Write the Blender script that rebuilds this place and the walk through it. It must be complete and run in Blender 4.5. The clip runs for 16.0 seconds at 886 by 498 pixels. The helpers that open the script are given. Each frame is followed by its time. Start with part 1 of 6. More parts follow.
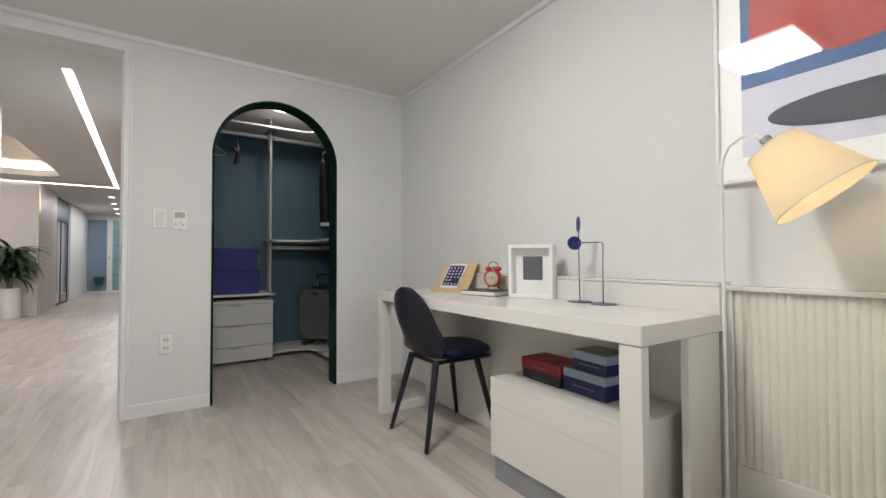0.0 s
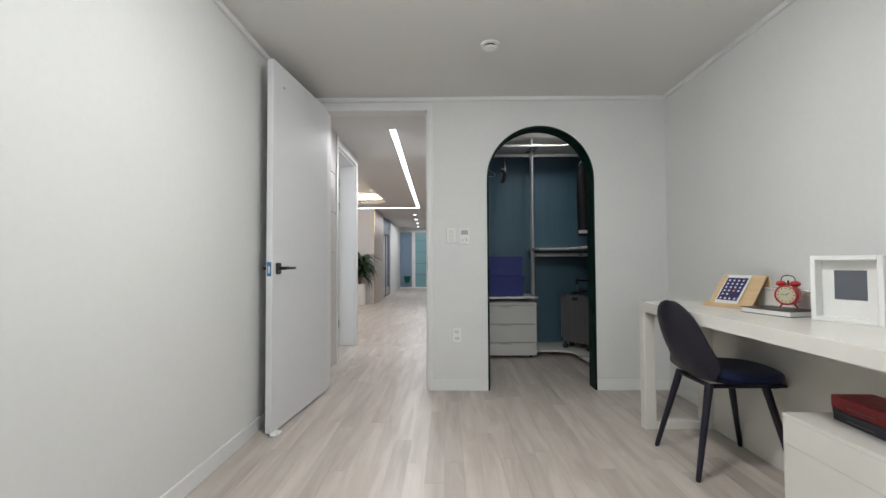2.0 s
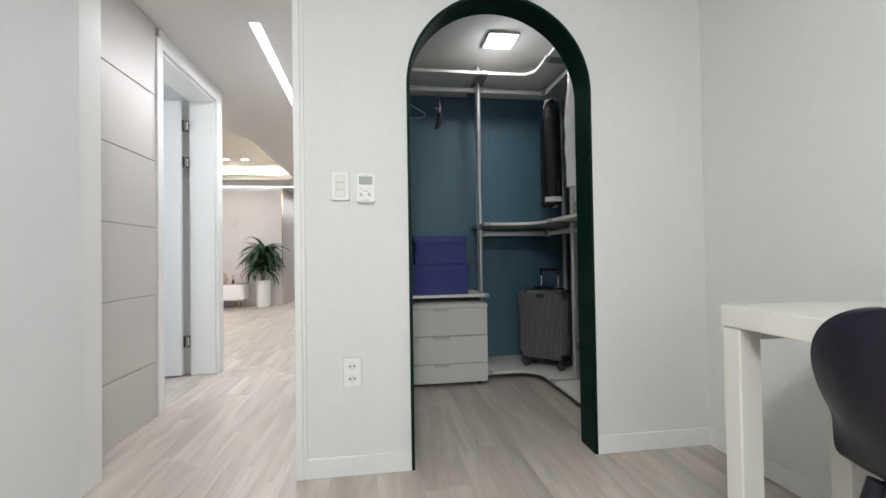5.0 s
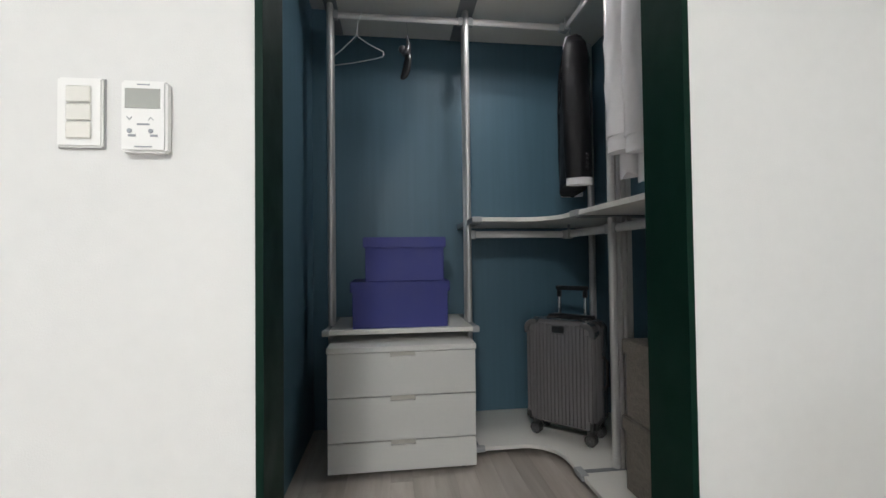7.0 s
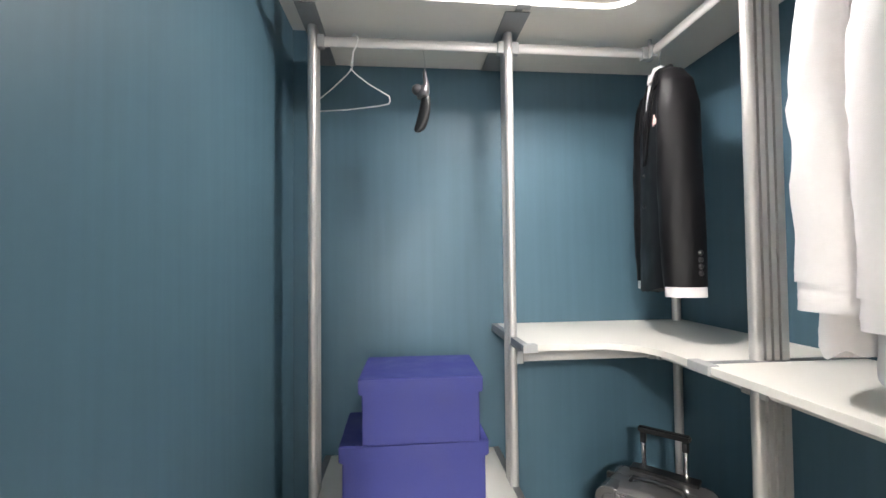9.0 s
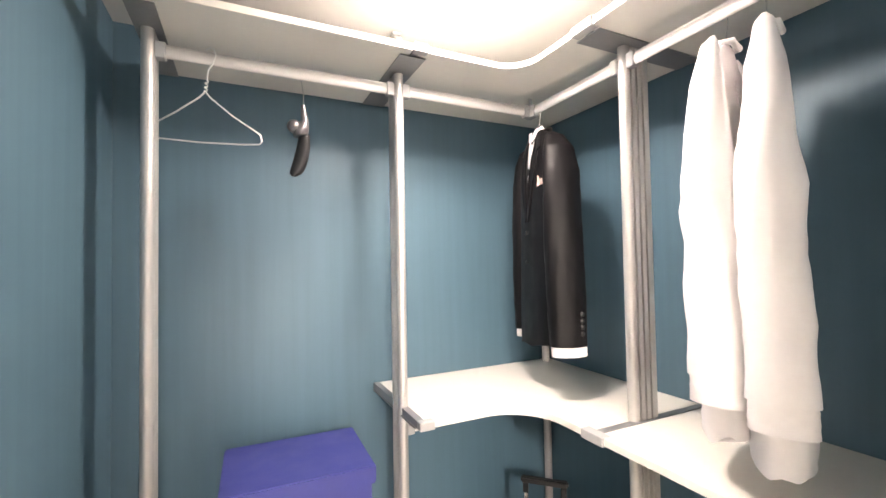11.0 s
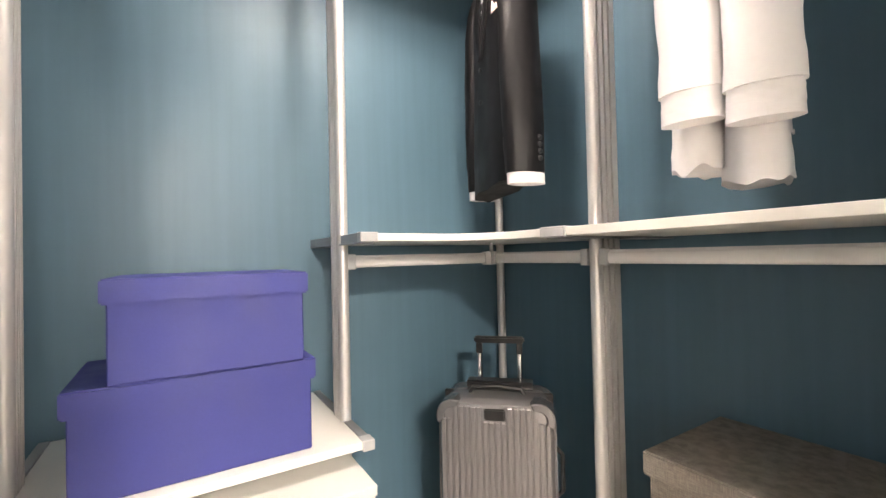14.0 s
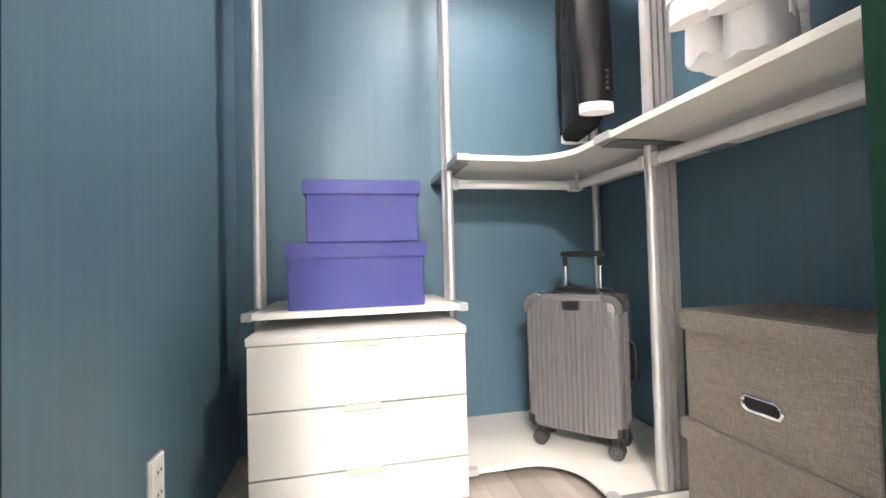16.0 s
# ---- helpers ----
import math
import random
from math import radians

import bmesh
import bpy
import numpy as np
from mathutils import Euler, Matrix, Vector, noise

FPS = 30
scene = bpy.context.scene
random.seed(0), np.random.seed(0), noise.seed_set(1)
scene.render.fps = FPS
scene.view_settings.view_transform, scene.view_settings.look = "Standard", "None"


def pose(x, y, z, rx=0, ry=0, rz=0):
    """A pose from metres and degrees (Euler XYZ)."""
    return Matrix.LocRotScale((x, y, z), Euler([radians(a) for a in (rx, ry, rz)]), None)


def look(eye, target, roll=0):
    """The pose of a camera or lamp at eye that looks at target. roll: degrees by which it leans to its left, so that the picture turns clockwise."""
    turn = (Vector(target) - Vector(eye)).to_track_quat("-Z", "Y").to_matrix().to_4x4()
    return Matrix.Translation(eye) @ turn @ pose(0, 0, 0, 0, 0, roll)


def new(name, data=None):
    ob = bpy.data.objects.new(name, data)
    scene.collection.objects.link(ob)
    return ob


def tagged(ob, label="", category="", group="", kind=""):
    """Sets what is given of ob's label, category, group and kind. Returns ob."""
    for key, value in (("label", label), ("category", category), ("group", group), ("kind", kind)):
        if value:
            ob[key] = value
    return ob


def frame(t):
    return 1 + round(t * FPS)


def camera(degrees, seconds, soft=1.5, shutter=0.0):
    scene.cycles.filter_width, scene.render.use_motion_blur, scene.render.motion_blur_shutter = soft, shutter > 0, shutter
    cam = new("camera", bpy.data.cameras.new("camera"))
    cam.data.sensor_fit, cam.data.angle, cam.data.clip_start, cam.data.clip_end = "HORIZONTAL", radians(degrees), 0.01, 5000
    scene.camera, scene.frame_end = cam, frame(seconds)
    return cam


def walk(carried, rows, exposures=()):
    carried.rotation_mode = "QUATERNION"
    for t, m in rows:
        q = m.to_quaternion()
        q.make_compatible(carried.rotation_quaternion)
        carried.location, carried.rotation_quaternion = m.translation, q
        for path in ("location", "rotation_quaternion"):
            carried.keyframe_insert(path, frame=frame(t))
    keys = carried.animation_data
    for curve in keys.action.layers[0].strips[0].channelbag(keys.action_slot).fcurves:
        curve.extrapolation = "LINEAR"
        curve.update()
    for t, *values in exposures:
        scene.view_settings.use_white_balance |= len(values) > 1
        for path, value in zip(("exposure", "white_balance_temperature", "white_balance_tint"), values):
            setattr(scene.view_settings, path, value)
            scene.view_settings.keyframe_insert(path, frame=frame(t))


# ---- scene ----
cam = camera(92.8, 16.0)
PATH = [
    (0, (0.598, 0.335, 0.952), (1.703, 2.001, 1.001), -0.2),
    (0.5, (0.582, 0.277, 0.965), (1.23, 2.168, 1.013), -0.2),
    (1, (0.565, 0.195, 0.971), (0.898, 2.167, 1.02), -0.2),
    (1.5, (0.547, 0.147, 0.965), (0.649, 2.144, 1.015), -0.3),
    (2, (0.542, 0.159, 1.007), (0.524, 2.158, 1.068), -0.3),
    (2.5, (0.516, 0.249, 1.044), (0.462, 2.248, 1.101), -0.4),
    (3, (0.489, 0.493, 1.006), (0.43, 2.491, 1.066), -0.5),
    (3.5, (0.468, 0.757, 0.966), (0.479, 2.757, 1.017), -0.6),
    (4, (0.505, 1.012, 0.915), (0.683, 3.003, 0.961), -0.7),
    (4.5, (0.621, 1.315, 0.906), (0.866, 3.299, 0.939), -0.9),
    (5, (0.752, 1.675, 0.916), (1.034, 3.655, 0.947), -0.9),
    (7.5, (1.137, 2.905, 0.995), (1.341, 4.894, 1.043), -0.5),
    (8, (1.146, 3.098, 1.154), (1.308, 5.091, 1.205), -0.6),
    (10.5, (1.03, 3.535, 1.589), (1.618, 5.446, 1.653), -0.8),
    (11, (1.024, 3.542, 1.622), (1.887, 5.346, 1.679), -1.0),
    (11.5, (1.06, 3.543, 1.618), (2.126, 5.235, 1.664), -1.1),
    (12, (1.066, 3.559, 1.586), (2.228, 5.186, 1.624), -1.3),
    (12.5, (1.087, 3.596, 1.486), (2.261, 5.215, 1.519), -1.1),
    (13, (1.097, 3.629, 1.343), (2.28, 5.241, 1.38), -1.2),
    (13.5, (1.096, 3.659, 1.231), (2.255, 5.289, 1.258), -1.4),
    (14, (1.102, 3.679, 1.092), (2.162, 5.374, 1.12), -1.3),
    (14.5, (1.109, 3.671, 0.961), (2.114, 5.4, 1.002), -1.5),
    (15, (1.127, 3.617, 0.837), (2.1, 5.364, 0.876), -1.5),
    (15.5, (1.118, 3.49, 0.763), (1.861, 5.346, 0.806), -1.5),
    (16, (1.119, 3.272, 0.787), (1.55, 5.225, 0.835), -1.5),
]
EXPOSURES = [(0.0, 0.08, 6450, 10), (0.8, 0.12, 6300, 9), (1.5, 0.06, 6220, 8), (3.4, 0.12, 6150, 6.5), (5.0, 0.62, 6150, 6), (7.5, 0.98, 6250, 9), (8.2, 1.65, 6100, 6), (10.3, 3.08, 7650, 18), (12.0, 2.88, 7400, 18), (13.5, 2.97, 7500, 16), (14.9, 2.93, 7600, 16), (15.5, 3.02, 7250, 15), (16.0, 3.12, 6850, 15)]
ROOM_W, ROOM_FILL_W, WINDOW_W, CLOSET_W, CLOSET_FILL_W, HALL_W, LIVING_W, FAR_W, BULB_W = 19.5, 21.5, 12.0, 0.88, 2.1, 29.0, 42.0, 42.0, 0.45
walk(cam, [(t, look(eye, target, roll)) for t, eye, target, roll in PATH], EXPOSURES)

# ---- light, sky, white balance ----
world = bpy.data.worlds.new("sky")
scene.world = world
world.use_nodes = True
wn = world.node_tree
sky = wn.nodes.new("ShaderNodeTexSky")
sky.sky_type, sky.sun_disc = "NISHITA", False
sky.sun_elevation, sky.sun_rotation = radians(40), radians(150)
wn.links.new(sky.outputs[0], wn.nodes["Background"].inputs[0])
wn.nodes["Background"].inputs[1].default_value = 0.1


def area(name, loc, target, sx, sy, watts, color):
    data = bpy.data.lights.new(name, "AREA")
    data.shape, data.size, data.size_y, data.energy, data.color = "RECTANGLE", sx, sy, watts, color
    ob = new(name, data)
    ob.matrix_basis = look(loc, target)
    return ob


area("lamp_room", (0.68, 1.43, 2.272), (0.68, 1.4301, 0), 0.50, 0.44, ROOM_W, (1.0, 0.975, 0.94))
# added point fill under the panel, lifts the upper walls and ceiling
glow = bpy.data.lights.new("lamp_room_glow", "POINT")
glow.energy, glow.color, glow.shadow_soft_size = ROOM_FILL_W, (1.0, 0.975, 0.94), 0.05
new("lamp_room_glow", glow).location = (0.68, 1.43, 2.225)
area("lamp_window", (0.8, -2.12, 1.35), (0.8, 0, 1.35), 1.7, 1.2, WINDOW_W, (0.86, 0.92, 1.0))
area("lamp_closet", (1.57, 4.46, 2.378), (1.57, 4.4601, 0), 0.19, 0.19, CLOSET_W, (1.0, 0.95, 0.95))
# second, added source by the closet panel: throws fill sideways onto the walls
glow = bpy.data.lights.new("lamp_closet_glow", "POINT")
glow.energy, glow.color, glow.shadow_soft_size = CLOSET_FILL_W, (1.0, 0.95, 0.95), 0.05
new("lamp_closet_glow", glow).location = (1.57, 4.46, 2.33)
area("lamp_hall", (-0.05, 6.3, 2.285), (-0.05, 6.3001, 0), 0.06, 4.0, HALL_W, (1.0, 0.95, 0.95))
area("lamp_living", (-2.1, 8.1, 2.38), (-2.1, 8.1001, 0), 2.2, 2.4, LIVING_W, (1.0, 0.94, 0.92))
# added daylight fill in the unseen side room, brightens the open door leaf
area("lamp_side_room", (-2.5, 4.4, 1.5), (0, 4.9, 1.2), 1.2, 1.0, 18.0, (0.92, 0.95, 1.0))
area("lamp_far", (-0.4, 13.6, 2.28), (-0.4, 13.6001, 0), 0.8, 4.0, FAR_W, (1.0, 0.96, 0.96))


# ---- materials ----
def mat(name, color, rough=0.5, metal=0.0, var=0.06, scale=6.0, bump=0.0, bscale=120.0, stretch=(1, 1, 1), emit=0.0, ecolor=None,
        spec=0.5, coat=0.0, sheen=0.0, rnd=0.0, trans=0.0):
    m = bpy.data.materials.new(name)
    m.use_nodes = True
    nt = m.node_tree
    b = nt.nodes["Principled BSDF"]
    b.inputs["Roughness"].default_value = rough
    b.inputs["Metallic"].default_value = metal
    b.inputs["Specular IOR Level"].default_value = spec
    b.inputs["Coat Weight"].default_value = coat
    b.inputs["Sheen Weight"].default_value = sheen
    b.inputs["Transmission Weight"].default_value = trans
    b.inputs["Base Color"].default_value = (*color, 1)
    if emit:
        b.inputs["Emission Color"].default_value = (*(ecolor or color), 1)
        b.inputs["Emission Strength"].default_value = emit
    tc = nt.nodes.new("ShaderNodeTexCoord")
    mp = nt.nodes.new("ShaderNodeMapping")
    mp.inputs["Scale"].default_value = stretch
    nt.links.new(tc.outputs["Object"], mp.inputs[0])
    if var:
        n1 = nt.nodes.new("ShaderNodeTexNoise")
        n1.inputs["Scale"].default_value = scale
        n1.inputs["Detail"].default_value = 6
        n2 = nt.nodes.new("ShaderNodeTexNoise")
        n2.inputs["Scale"].default_value = scale * 14
        n2.inputs["Detail"].default_value = 3
        for n in (n1, n2):
            nt.links.new(mp.outputs[0], n.inputs["Vector"])
        add = nt.nodes.new("ShaderNodeMath")
        add.operation = "ADD"
        nt.links.new(n1.outputs["Fac"], add.inputs[0])
        nt.links.new(n2.outputs["Fac"], add.inputs[1])
        last = add.outputs[0]
        lo, hi = 1 - var, 1 + var
        if rnd:
            oi = nt.nodes.new("ShaderNodeObjectInfo")
            mul = nt.nodes.new("ShaderNodeMath")
            mul.operation = "MULTIPLY_ADD"
            mul.inputs[1].default_value = rnd
            nt.links.new(oi.outputs["Random"], mul.inputs[0])
            nt.links.new(last, mul.inputs[2])
            last = mul.outputs[0]
        mr = nt.nodes.new("ShaderNodeMapRange")
        mr.inputs["From Min"].default_value, mr.inputs["From Max"].default_value = 0.65, 1.35 + rnd
        mr.inputs["To Min"].default_value, mr.inputs["To Max"].default_value = lo, hi
        nt.links.new(last, mr.inputs[0])
        mx = nt.nodes.new("ShaderNodeMix")
        mx.data_type, mx.blend_type = "RGBA", "MULTIPLY"
        mx.inputs["Factor"].default_value = 1
        mx.inputs["A"].default_value = (*color, 1)
        nt.links.new(mr.outputs[0], mx.inputs["B"])
        nt.links.new(mx.outputs["Result"], b.inputs["Base Color"])
        rr = nt.nodes.new("ShaderNodeMapRange")
        rr.inputs["From Min"].default_value, rr.inputs["From Max"].default_value = 0.3, 0.7
        rr.inputs["To Min"].default_value, rr.inputs["To Max"].default_value = max(0, rough * 0.85), min(1, rough * 1.15)
        nt.links.new(n1.outputs["Fac"], rr.inputs[0])
        nt.links.new(rr.outputs[0], b.inputs["Roughness"])
    if bump:
        n3 = nt.nodes.new("ShaderNodeTexNoise")
        n3.inputs["Scale"].default_value = bscale
        n3.inputs["Detail"].default_value = 4
        nt.links.new(mp.outputs[0], n3.inputs["Vector"])
        bp = nt.nodes.new("ShaderNodeBump")
        bp.inputs["Strength"].default_value = bump
        bp.inputs["Distance"].default_value = 0.002
        nt.links.new(n3.outputs["Fac"], bp.inputs["Height"])
        nt.links.new(bp.outputs[0], b.inputs["Normal"])
    return m


def plank_mat():
    m = bpy.data.materials.new("pale_oak_plank")
    m.use_nodes = True
    nt = m.node_tree
    b = nt.nodes["Principled BSDF"]
    geo = nt.nodes.new("ShaderNodeNewGeometry")
    oi = nt.nodes.new("ShaderNodeObjectInfo")
    isl = nt.nodes.new("ShaderNodeMath")
    isl.operation = "ADD"
    nt.links.new(oi.outputs["Random"], isl.inputs[0])
    nt.links.new(geo.outputs["Random Per Island"], isl.inputs[1])
    sc = nt.nodes.new("ShaderNodeMath")
    sc.operation = "MULTIPLY"
    sc.inputs[1].default_value = 37.0
    nt.links.new(isl.outputs[0], sc.inputs[0])
    comb = nt.nodes.new("ShaderNodeCombineXYZ")
    for k in (0, 1, 2):
        nt.links.new(sc.outputs[0], comb.inputs[k])
    addv = nt.nodes.new("ShaderNodeVectorMath")
    nt.links.new(geo.outputs["Position"], addv.inputs[0])
    nt.links.new(comb.outputs[0], addv.inputs[1])
    mp = nt.nodes.new("ShaderNodeMapping")
    mp.inputs["Scale"].default_value = (9, 1.0, 1)
    nt.links.new(addv.outputs[0], mp.inputs[0])
    n1 = nt.nodes.new("ShaderNodeTexNoise")
    n1.inputs["Scale"].default_value, n1.inputs["Detail"].default_value = 1.6, 8
    n1.inputs["Distortion"].default_value = 0.6
    nt.links.new(mp.outputs[0], n1.inputs["Vector"])
    mp2 = nt.nodes.new("ShaderNodeMapping")
    mp2.inputs["Scale"].default_value = (60, 2.5, 1)
    nt.links.new(addv.outputs[0], mp2.inputs[0])
    n2 = nt.nodes.new("ShaderNodeTexNoise")
    n2.inputs["Scale"].default_value, n2.inputs["Detail"].default_value = 2.0, 4
    nt.links.new(mp2.outputs[0], n2.inputs["Vector"])
    mixf = nt.nodes.new("ShaderNodeMath")
    mixf.operation = "MULTIPLY_ADD"
    mixf.inputs[1].default_value = 0.16
    nt.links.new(n2.outputs["Fac"], mixf.inputs[0])
    nt.links.new(n1.outputs["Fac"], mixf.inputs[2])
    ramp = nt.nodes.new("ShaderNodeValToRGB")
    ramp.color_ramp.elements[0].position, ramp.color_ramp.elements[0].color = 0.36, FLOOR_DARK
    ramp.color_ramp.elements[1].position, ramp.color_ramp.elements[1].color = 0.76, FLOOR_LIGHT
    nt.links.new(mixf.outputs[0], ramp.inputs[0])
    frac = nt.nodes.new("ShaderNodeMath")
    frac.operation = "FRACT"
    nt.links.new(isl.outputs[0], frac.inputs[0])
    mr = nt.nodes.new("ShaderNodeMapRange")
    mr.inputs["To Min"].default_value, mr.inputs["To Max"].default_value = 0.88, 1.1
    nt.links.new(frac.outputs[0], mr.inputs[0])
    mx = nt.nodes.new("ShaderNodeMix")
    mx.data_type, mx.blend_type = "RGBA", "MULTIPLY"
    mx.inputs["Factor"].default_value = 1
    nt.links.new(ramp.outputs[0], mx.inputs["A"])
    nt.links.new(mr.outputs[0], mx.inputs["B"])
    nt.links.new(mx.outputs["Result"], b.inputs["Base Color"])
    b.inputs["Roughness"].default_value = 0.34
    bp = nt.nodes.new("ShaderNodeBump")
    bp.inputs["Strength"].default_value, bp.inputs["Distance"].default_value = 0.12, 0.001
    nt.links.new(n2.outputs["Fac"], bp.inputs["Height"])
    nt.links.new(bp.outputs[0], b.inputs["Normal"])
    return m


FLOOR_DARK = (0.375, 0.325, 0.28, 1)
FLOOR_LIGHT = (0.54, 0.49, 0.44, 1)
M_PLANK = plank_mat()
M_WALL = mat("white_wallpaper", (0.70, 0.70, 0.685), 0.8, var=0.02, scale=2.5, bump=0.25, bscale=350)
M_CEIL = mat("white_ceiling", (0.72, 0.71, 0.69), 0.85, var=0.015, scale=2, bump=0.2, bscale=300)
M_TRIM = mat("white_trim_film", (0.76, 0.76, 0.75), 0.42, var=0.015, scale=3)
M_DOOR = mat("white_door_film", (0.72, 0.725, 0.735), 0.38, var=0.015, scale=2, bump=0.05, bscale=80)
# the upright colour streaks imitate soft bands of light on the paper
M_TEAL = mat("teal_wallpaper", (0.076, 0.148, 0.196), 0.48, var=0.08, scale=2.6, bump=0.5, bscale=7, stretch=(1, 1, 0.04))
M_ARCH = mat("dark_green_arch_film", (0.0018, 0.016, 0.010), 0.6, var=0.05, scale=8, spec=0.14)
M_SHELF = mat("cream_laminate", (0.76, 0.735, 0.68), 0.42, var=0.015, scale=4, bump=0.06, bscale=200)
M_DRAWER = mat("pale_grey_laminate", (0.68, 0.665, 0.63), 0.4, var=0.015, scale=4)
M_GRIP = mat("beige_grip_plastic", (0.54, 0.51, 0.45), 0.5, var=0.02)
M_ALU = mat("brushed_aluminium", (0.55, 0.535, 0.52), 0.38, 0.45, var=0, scale=2)
M_ALUW = mat("satin_aluminium_rail", (0.66, 0.64, 0.62), 0.5, 0.25, var=0.02, scale=4)
M_STRIP = mat("grey_metal_strip", (0.27, 0.275, 0.28), 0.4, 0.4, var=0.05)
M_GREYPLASTIC = mat("grey_plastic_cap", (0.42, 0.42, 0.42), 0.5, var=0.03)
# near-black that stands in for shade inside gaps and holes
M_GAPSHADE = mat("painted_gap_shade", (0.02, 0.02, 0.02), 0.9, var=0)
M_DESK = mat("cream_white_desk_lacquer", (0.74, 0.72, 0.665), 0.22, var=0.012, scale=3, coat=0.2)
M_PLINTH = mat("grey_plinth", (0.27, 0.28, 0.30), 0.5, var=0.03)
M_NAVY = mat("matt_navy_plastic", (0.0065, 0.0055, 0.015), 0.42, var=0.05, scale=20, bump=0.05)
M_VELVET = mat("navy_velvet", (0.003, 0.010, 0.055), 0.8, var=0.25, scale=8, bump=0.3, bscale=300, sheen=0.1)
M_BLACK = mat("black_plastic", (0.012, 0.012, 0.013), 0.35, var=0.05)
M_CHROME = mat("chrome", (0.8, 0.8, 0.8), 0.12, 1.0, var=0)
M_STEEL = mat("dark_bronze_metal", (0.06, 0.055, 0.05), 0.35, 0.8, var=0.08)
M_WHITEP = mat("white_plastic", (0.80, 0.80, 0.78), 0.35, var=0.01)
M_OFFWP = mat("ivory_plastic", (0.70, 0.69, 0.64), 0.35, var=0.01)
M_WOOD = mat("light_beech", (0.60, 0.43, 0.25), 0.45, var=0.14, scale=5, stretch=(2, 14, 14), bump=0.08)
M_RED = mat("red_enamel", (0.42, 0.018, 0.014), 0.3, var=0.04, coat=0.3)
M_REDBOX = mat("red_card_box", (0.22, 0.012, 0.016), 0.55, var=0.08, scale=30, bump=0.1)
M_DKBOX = mat("charcoal_card_box", (0.022, 0.025, 0.035), 0.55, var=0.1, scale=30, bump=0.1)
M_NAVYBOX = mat("navy_card_box", (0.014, 0.02, 0.085), 0.5, var=0.08, scale=30, bump=0.1)
M_PALEBLUE = mat("pale_blue_card", (0.26, 0.33, 0.42), 0.55, var=0.08, scale=30, bump=0.1)
M_BRONZELID = mat("brown_grey_card_lid", (0.16, 0.15, 0.14), 0.5, var=0.15, scale=25)
M_PAPER = mat("white_paper", (0.78, 0.77, 0.74), 0.7, var=0.02)
M_CREAMF = mat("clock_face_cream", (0.55, 0.5, 0.36), 0.5, var=0.03)
M_GREYPIC = mat("grey_picture_card", (0.10, 0.105, 0.125), 0.4, var=0.05, scale=20)
M_BLUEMET = mat("royal_blue_metal", (0.006, 0.012, 0.11), 0.35, var=0.04)
M_BLUEMET2 = mat("dusky_blue_metal", (0.05, 0.06, 0.16), 0.35, var=0.04)
M_RIB = mat("cream_ribbed_fabric", (0.74, 0.71, 0.62), 0.75, var=0.03, scale=8, bump=0.2)
M_BLUEBOX = mat("violet_blue_card_box", (0.036, 0.043, 0.215), 0.6, var=0.05, scale=12, bump=0.15, bscale=400)
M_LINEN = mat("taupe_linen", (0.235, 0.207, 0.178), 0.9, var=0.10, scale=9, bump=0.3, bscale=700)


def weave(m):
    """Crossed threads of uneven thickness, as colour and relief."""
    nt = m.node_tree
    b = nt.nodes["Principled BSDF"]
    tc = nt.nodes.new("ShaderNodeTexCoord")
    outs = []
    for st in ((40, 40, 620), (620, 620, 40)):
        mp = nt.nodes.new("ShaderNodeMapping")
        mp.inputs["Scale"].default_value = st
        nz = nt.nodes.new("ShaderNodeTexNoise")
        nz.inputs["Scale"].default_value, nz.inputs["Detail"].default_value = 1.0, 2
        nt.links.new(tc.outputs["Object"], mp.inputs[0])
        nt.links.new(mp.outputs[0], nz.inputs["Vector"])
        outs.append(nz.outputs["Fac"])
    add = nt.nodes.new("ShaderNodeMath")
    nt.links.new(outs[0], add.inputs[0])
    nt.links.new(outs[1], add.inputs[1])
    mr = nt.nodes.new("ShaderNodeMapRange")
    mr.inputs["From Min"].default_value, mr.inputs["From Max"].default_value = 0.75, 1.25
    mr.inputs["To Min"].default_value, mr.inputs["To Max"].default_value = 0.74, 1.26
    nt.links.new(add.outputs[0], mr.inputs[0])
    mx = nt.nodes.new("ShaderNodeMix")
    mx.data_type, mx.blend_type = "RGBA", "MULTIPLY"
    mx.inputs["Factor"].default_value = 1
    nt.links.new(b.inputs["Base Color"].links[0].from_socket, mx.inputs["A"])
    nt.links.new(mr.outputs[0], mx.inputs["B"])
    nt.links.new(mx.outputs["Result"], b.inputs["Base Color"])
    bp = nt.nodes.new("ShaderNodeBump")
    bp.inputs["Strength"].default_value, bp.inputs["Distance"].default_value = 0.6, 0.001
    nt.links.new(add.outputs[0], bp.inputs["Height"])
    nt.links.new(bp.outputs[0], b.inputs["Normal"])


weave(M_LINEN)
M_CASE = mat("silver_grey_polycarbonate", (0.25, 0.24, 0.245), 0.24, 0.5, var=0, scale=10, stretch=(1, 1, 0.3))
M_CASEG = mat("glossy_silver_polycarbonate", (0.19, 0.185, 0.19), 0.16, 0.5, var=0, scale=10)
M_RUBBER = mat("black_rubber", (0.015, 0.015, 0.015), 0.6, var=0.05)
M_SUIT = mat("black_suit_wool", (0.0046, 0.0042, 0.0052), 0.52, var=0.1, scale=12, bump=0.1, bscale=500, spec=0.22)
M_SHIRT = mat("white_shirt_cotton", (0.77, 0.74, 0.74), 0.8, var=0.02, scale=6, bump=0.15, bscale=500)
M_PINK = mat("pale_pink_silk", (0.7, 0.5, 0.46), 0.5, var=0.05)
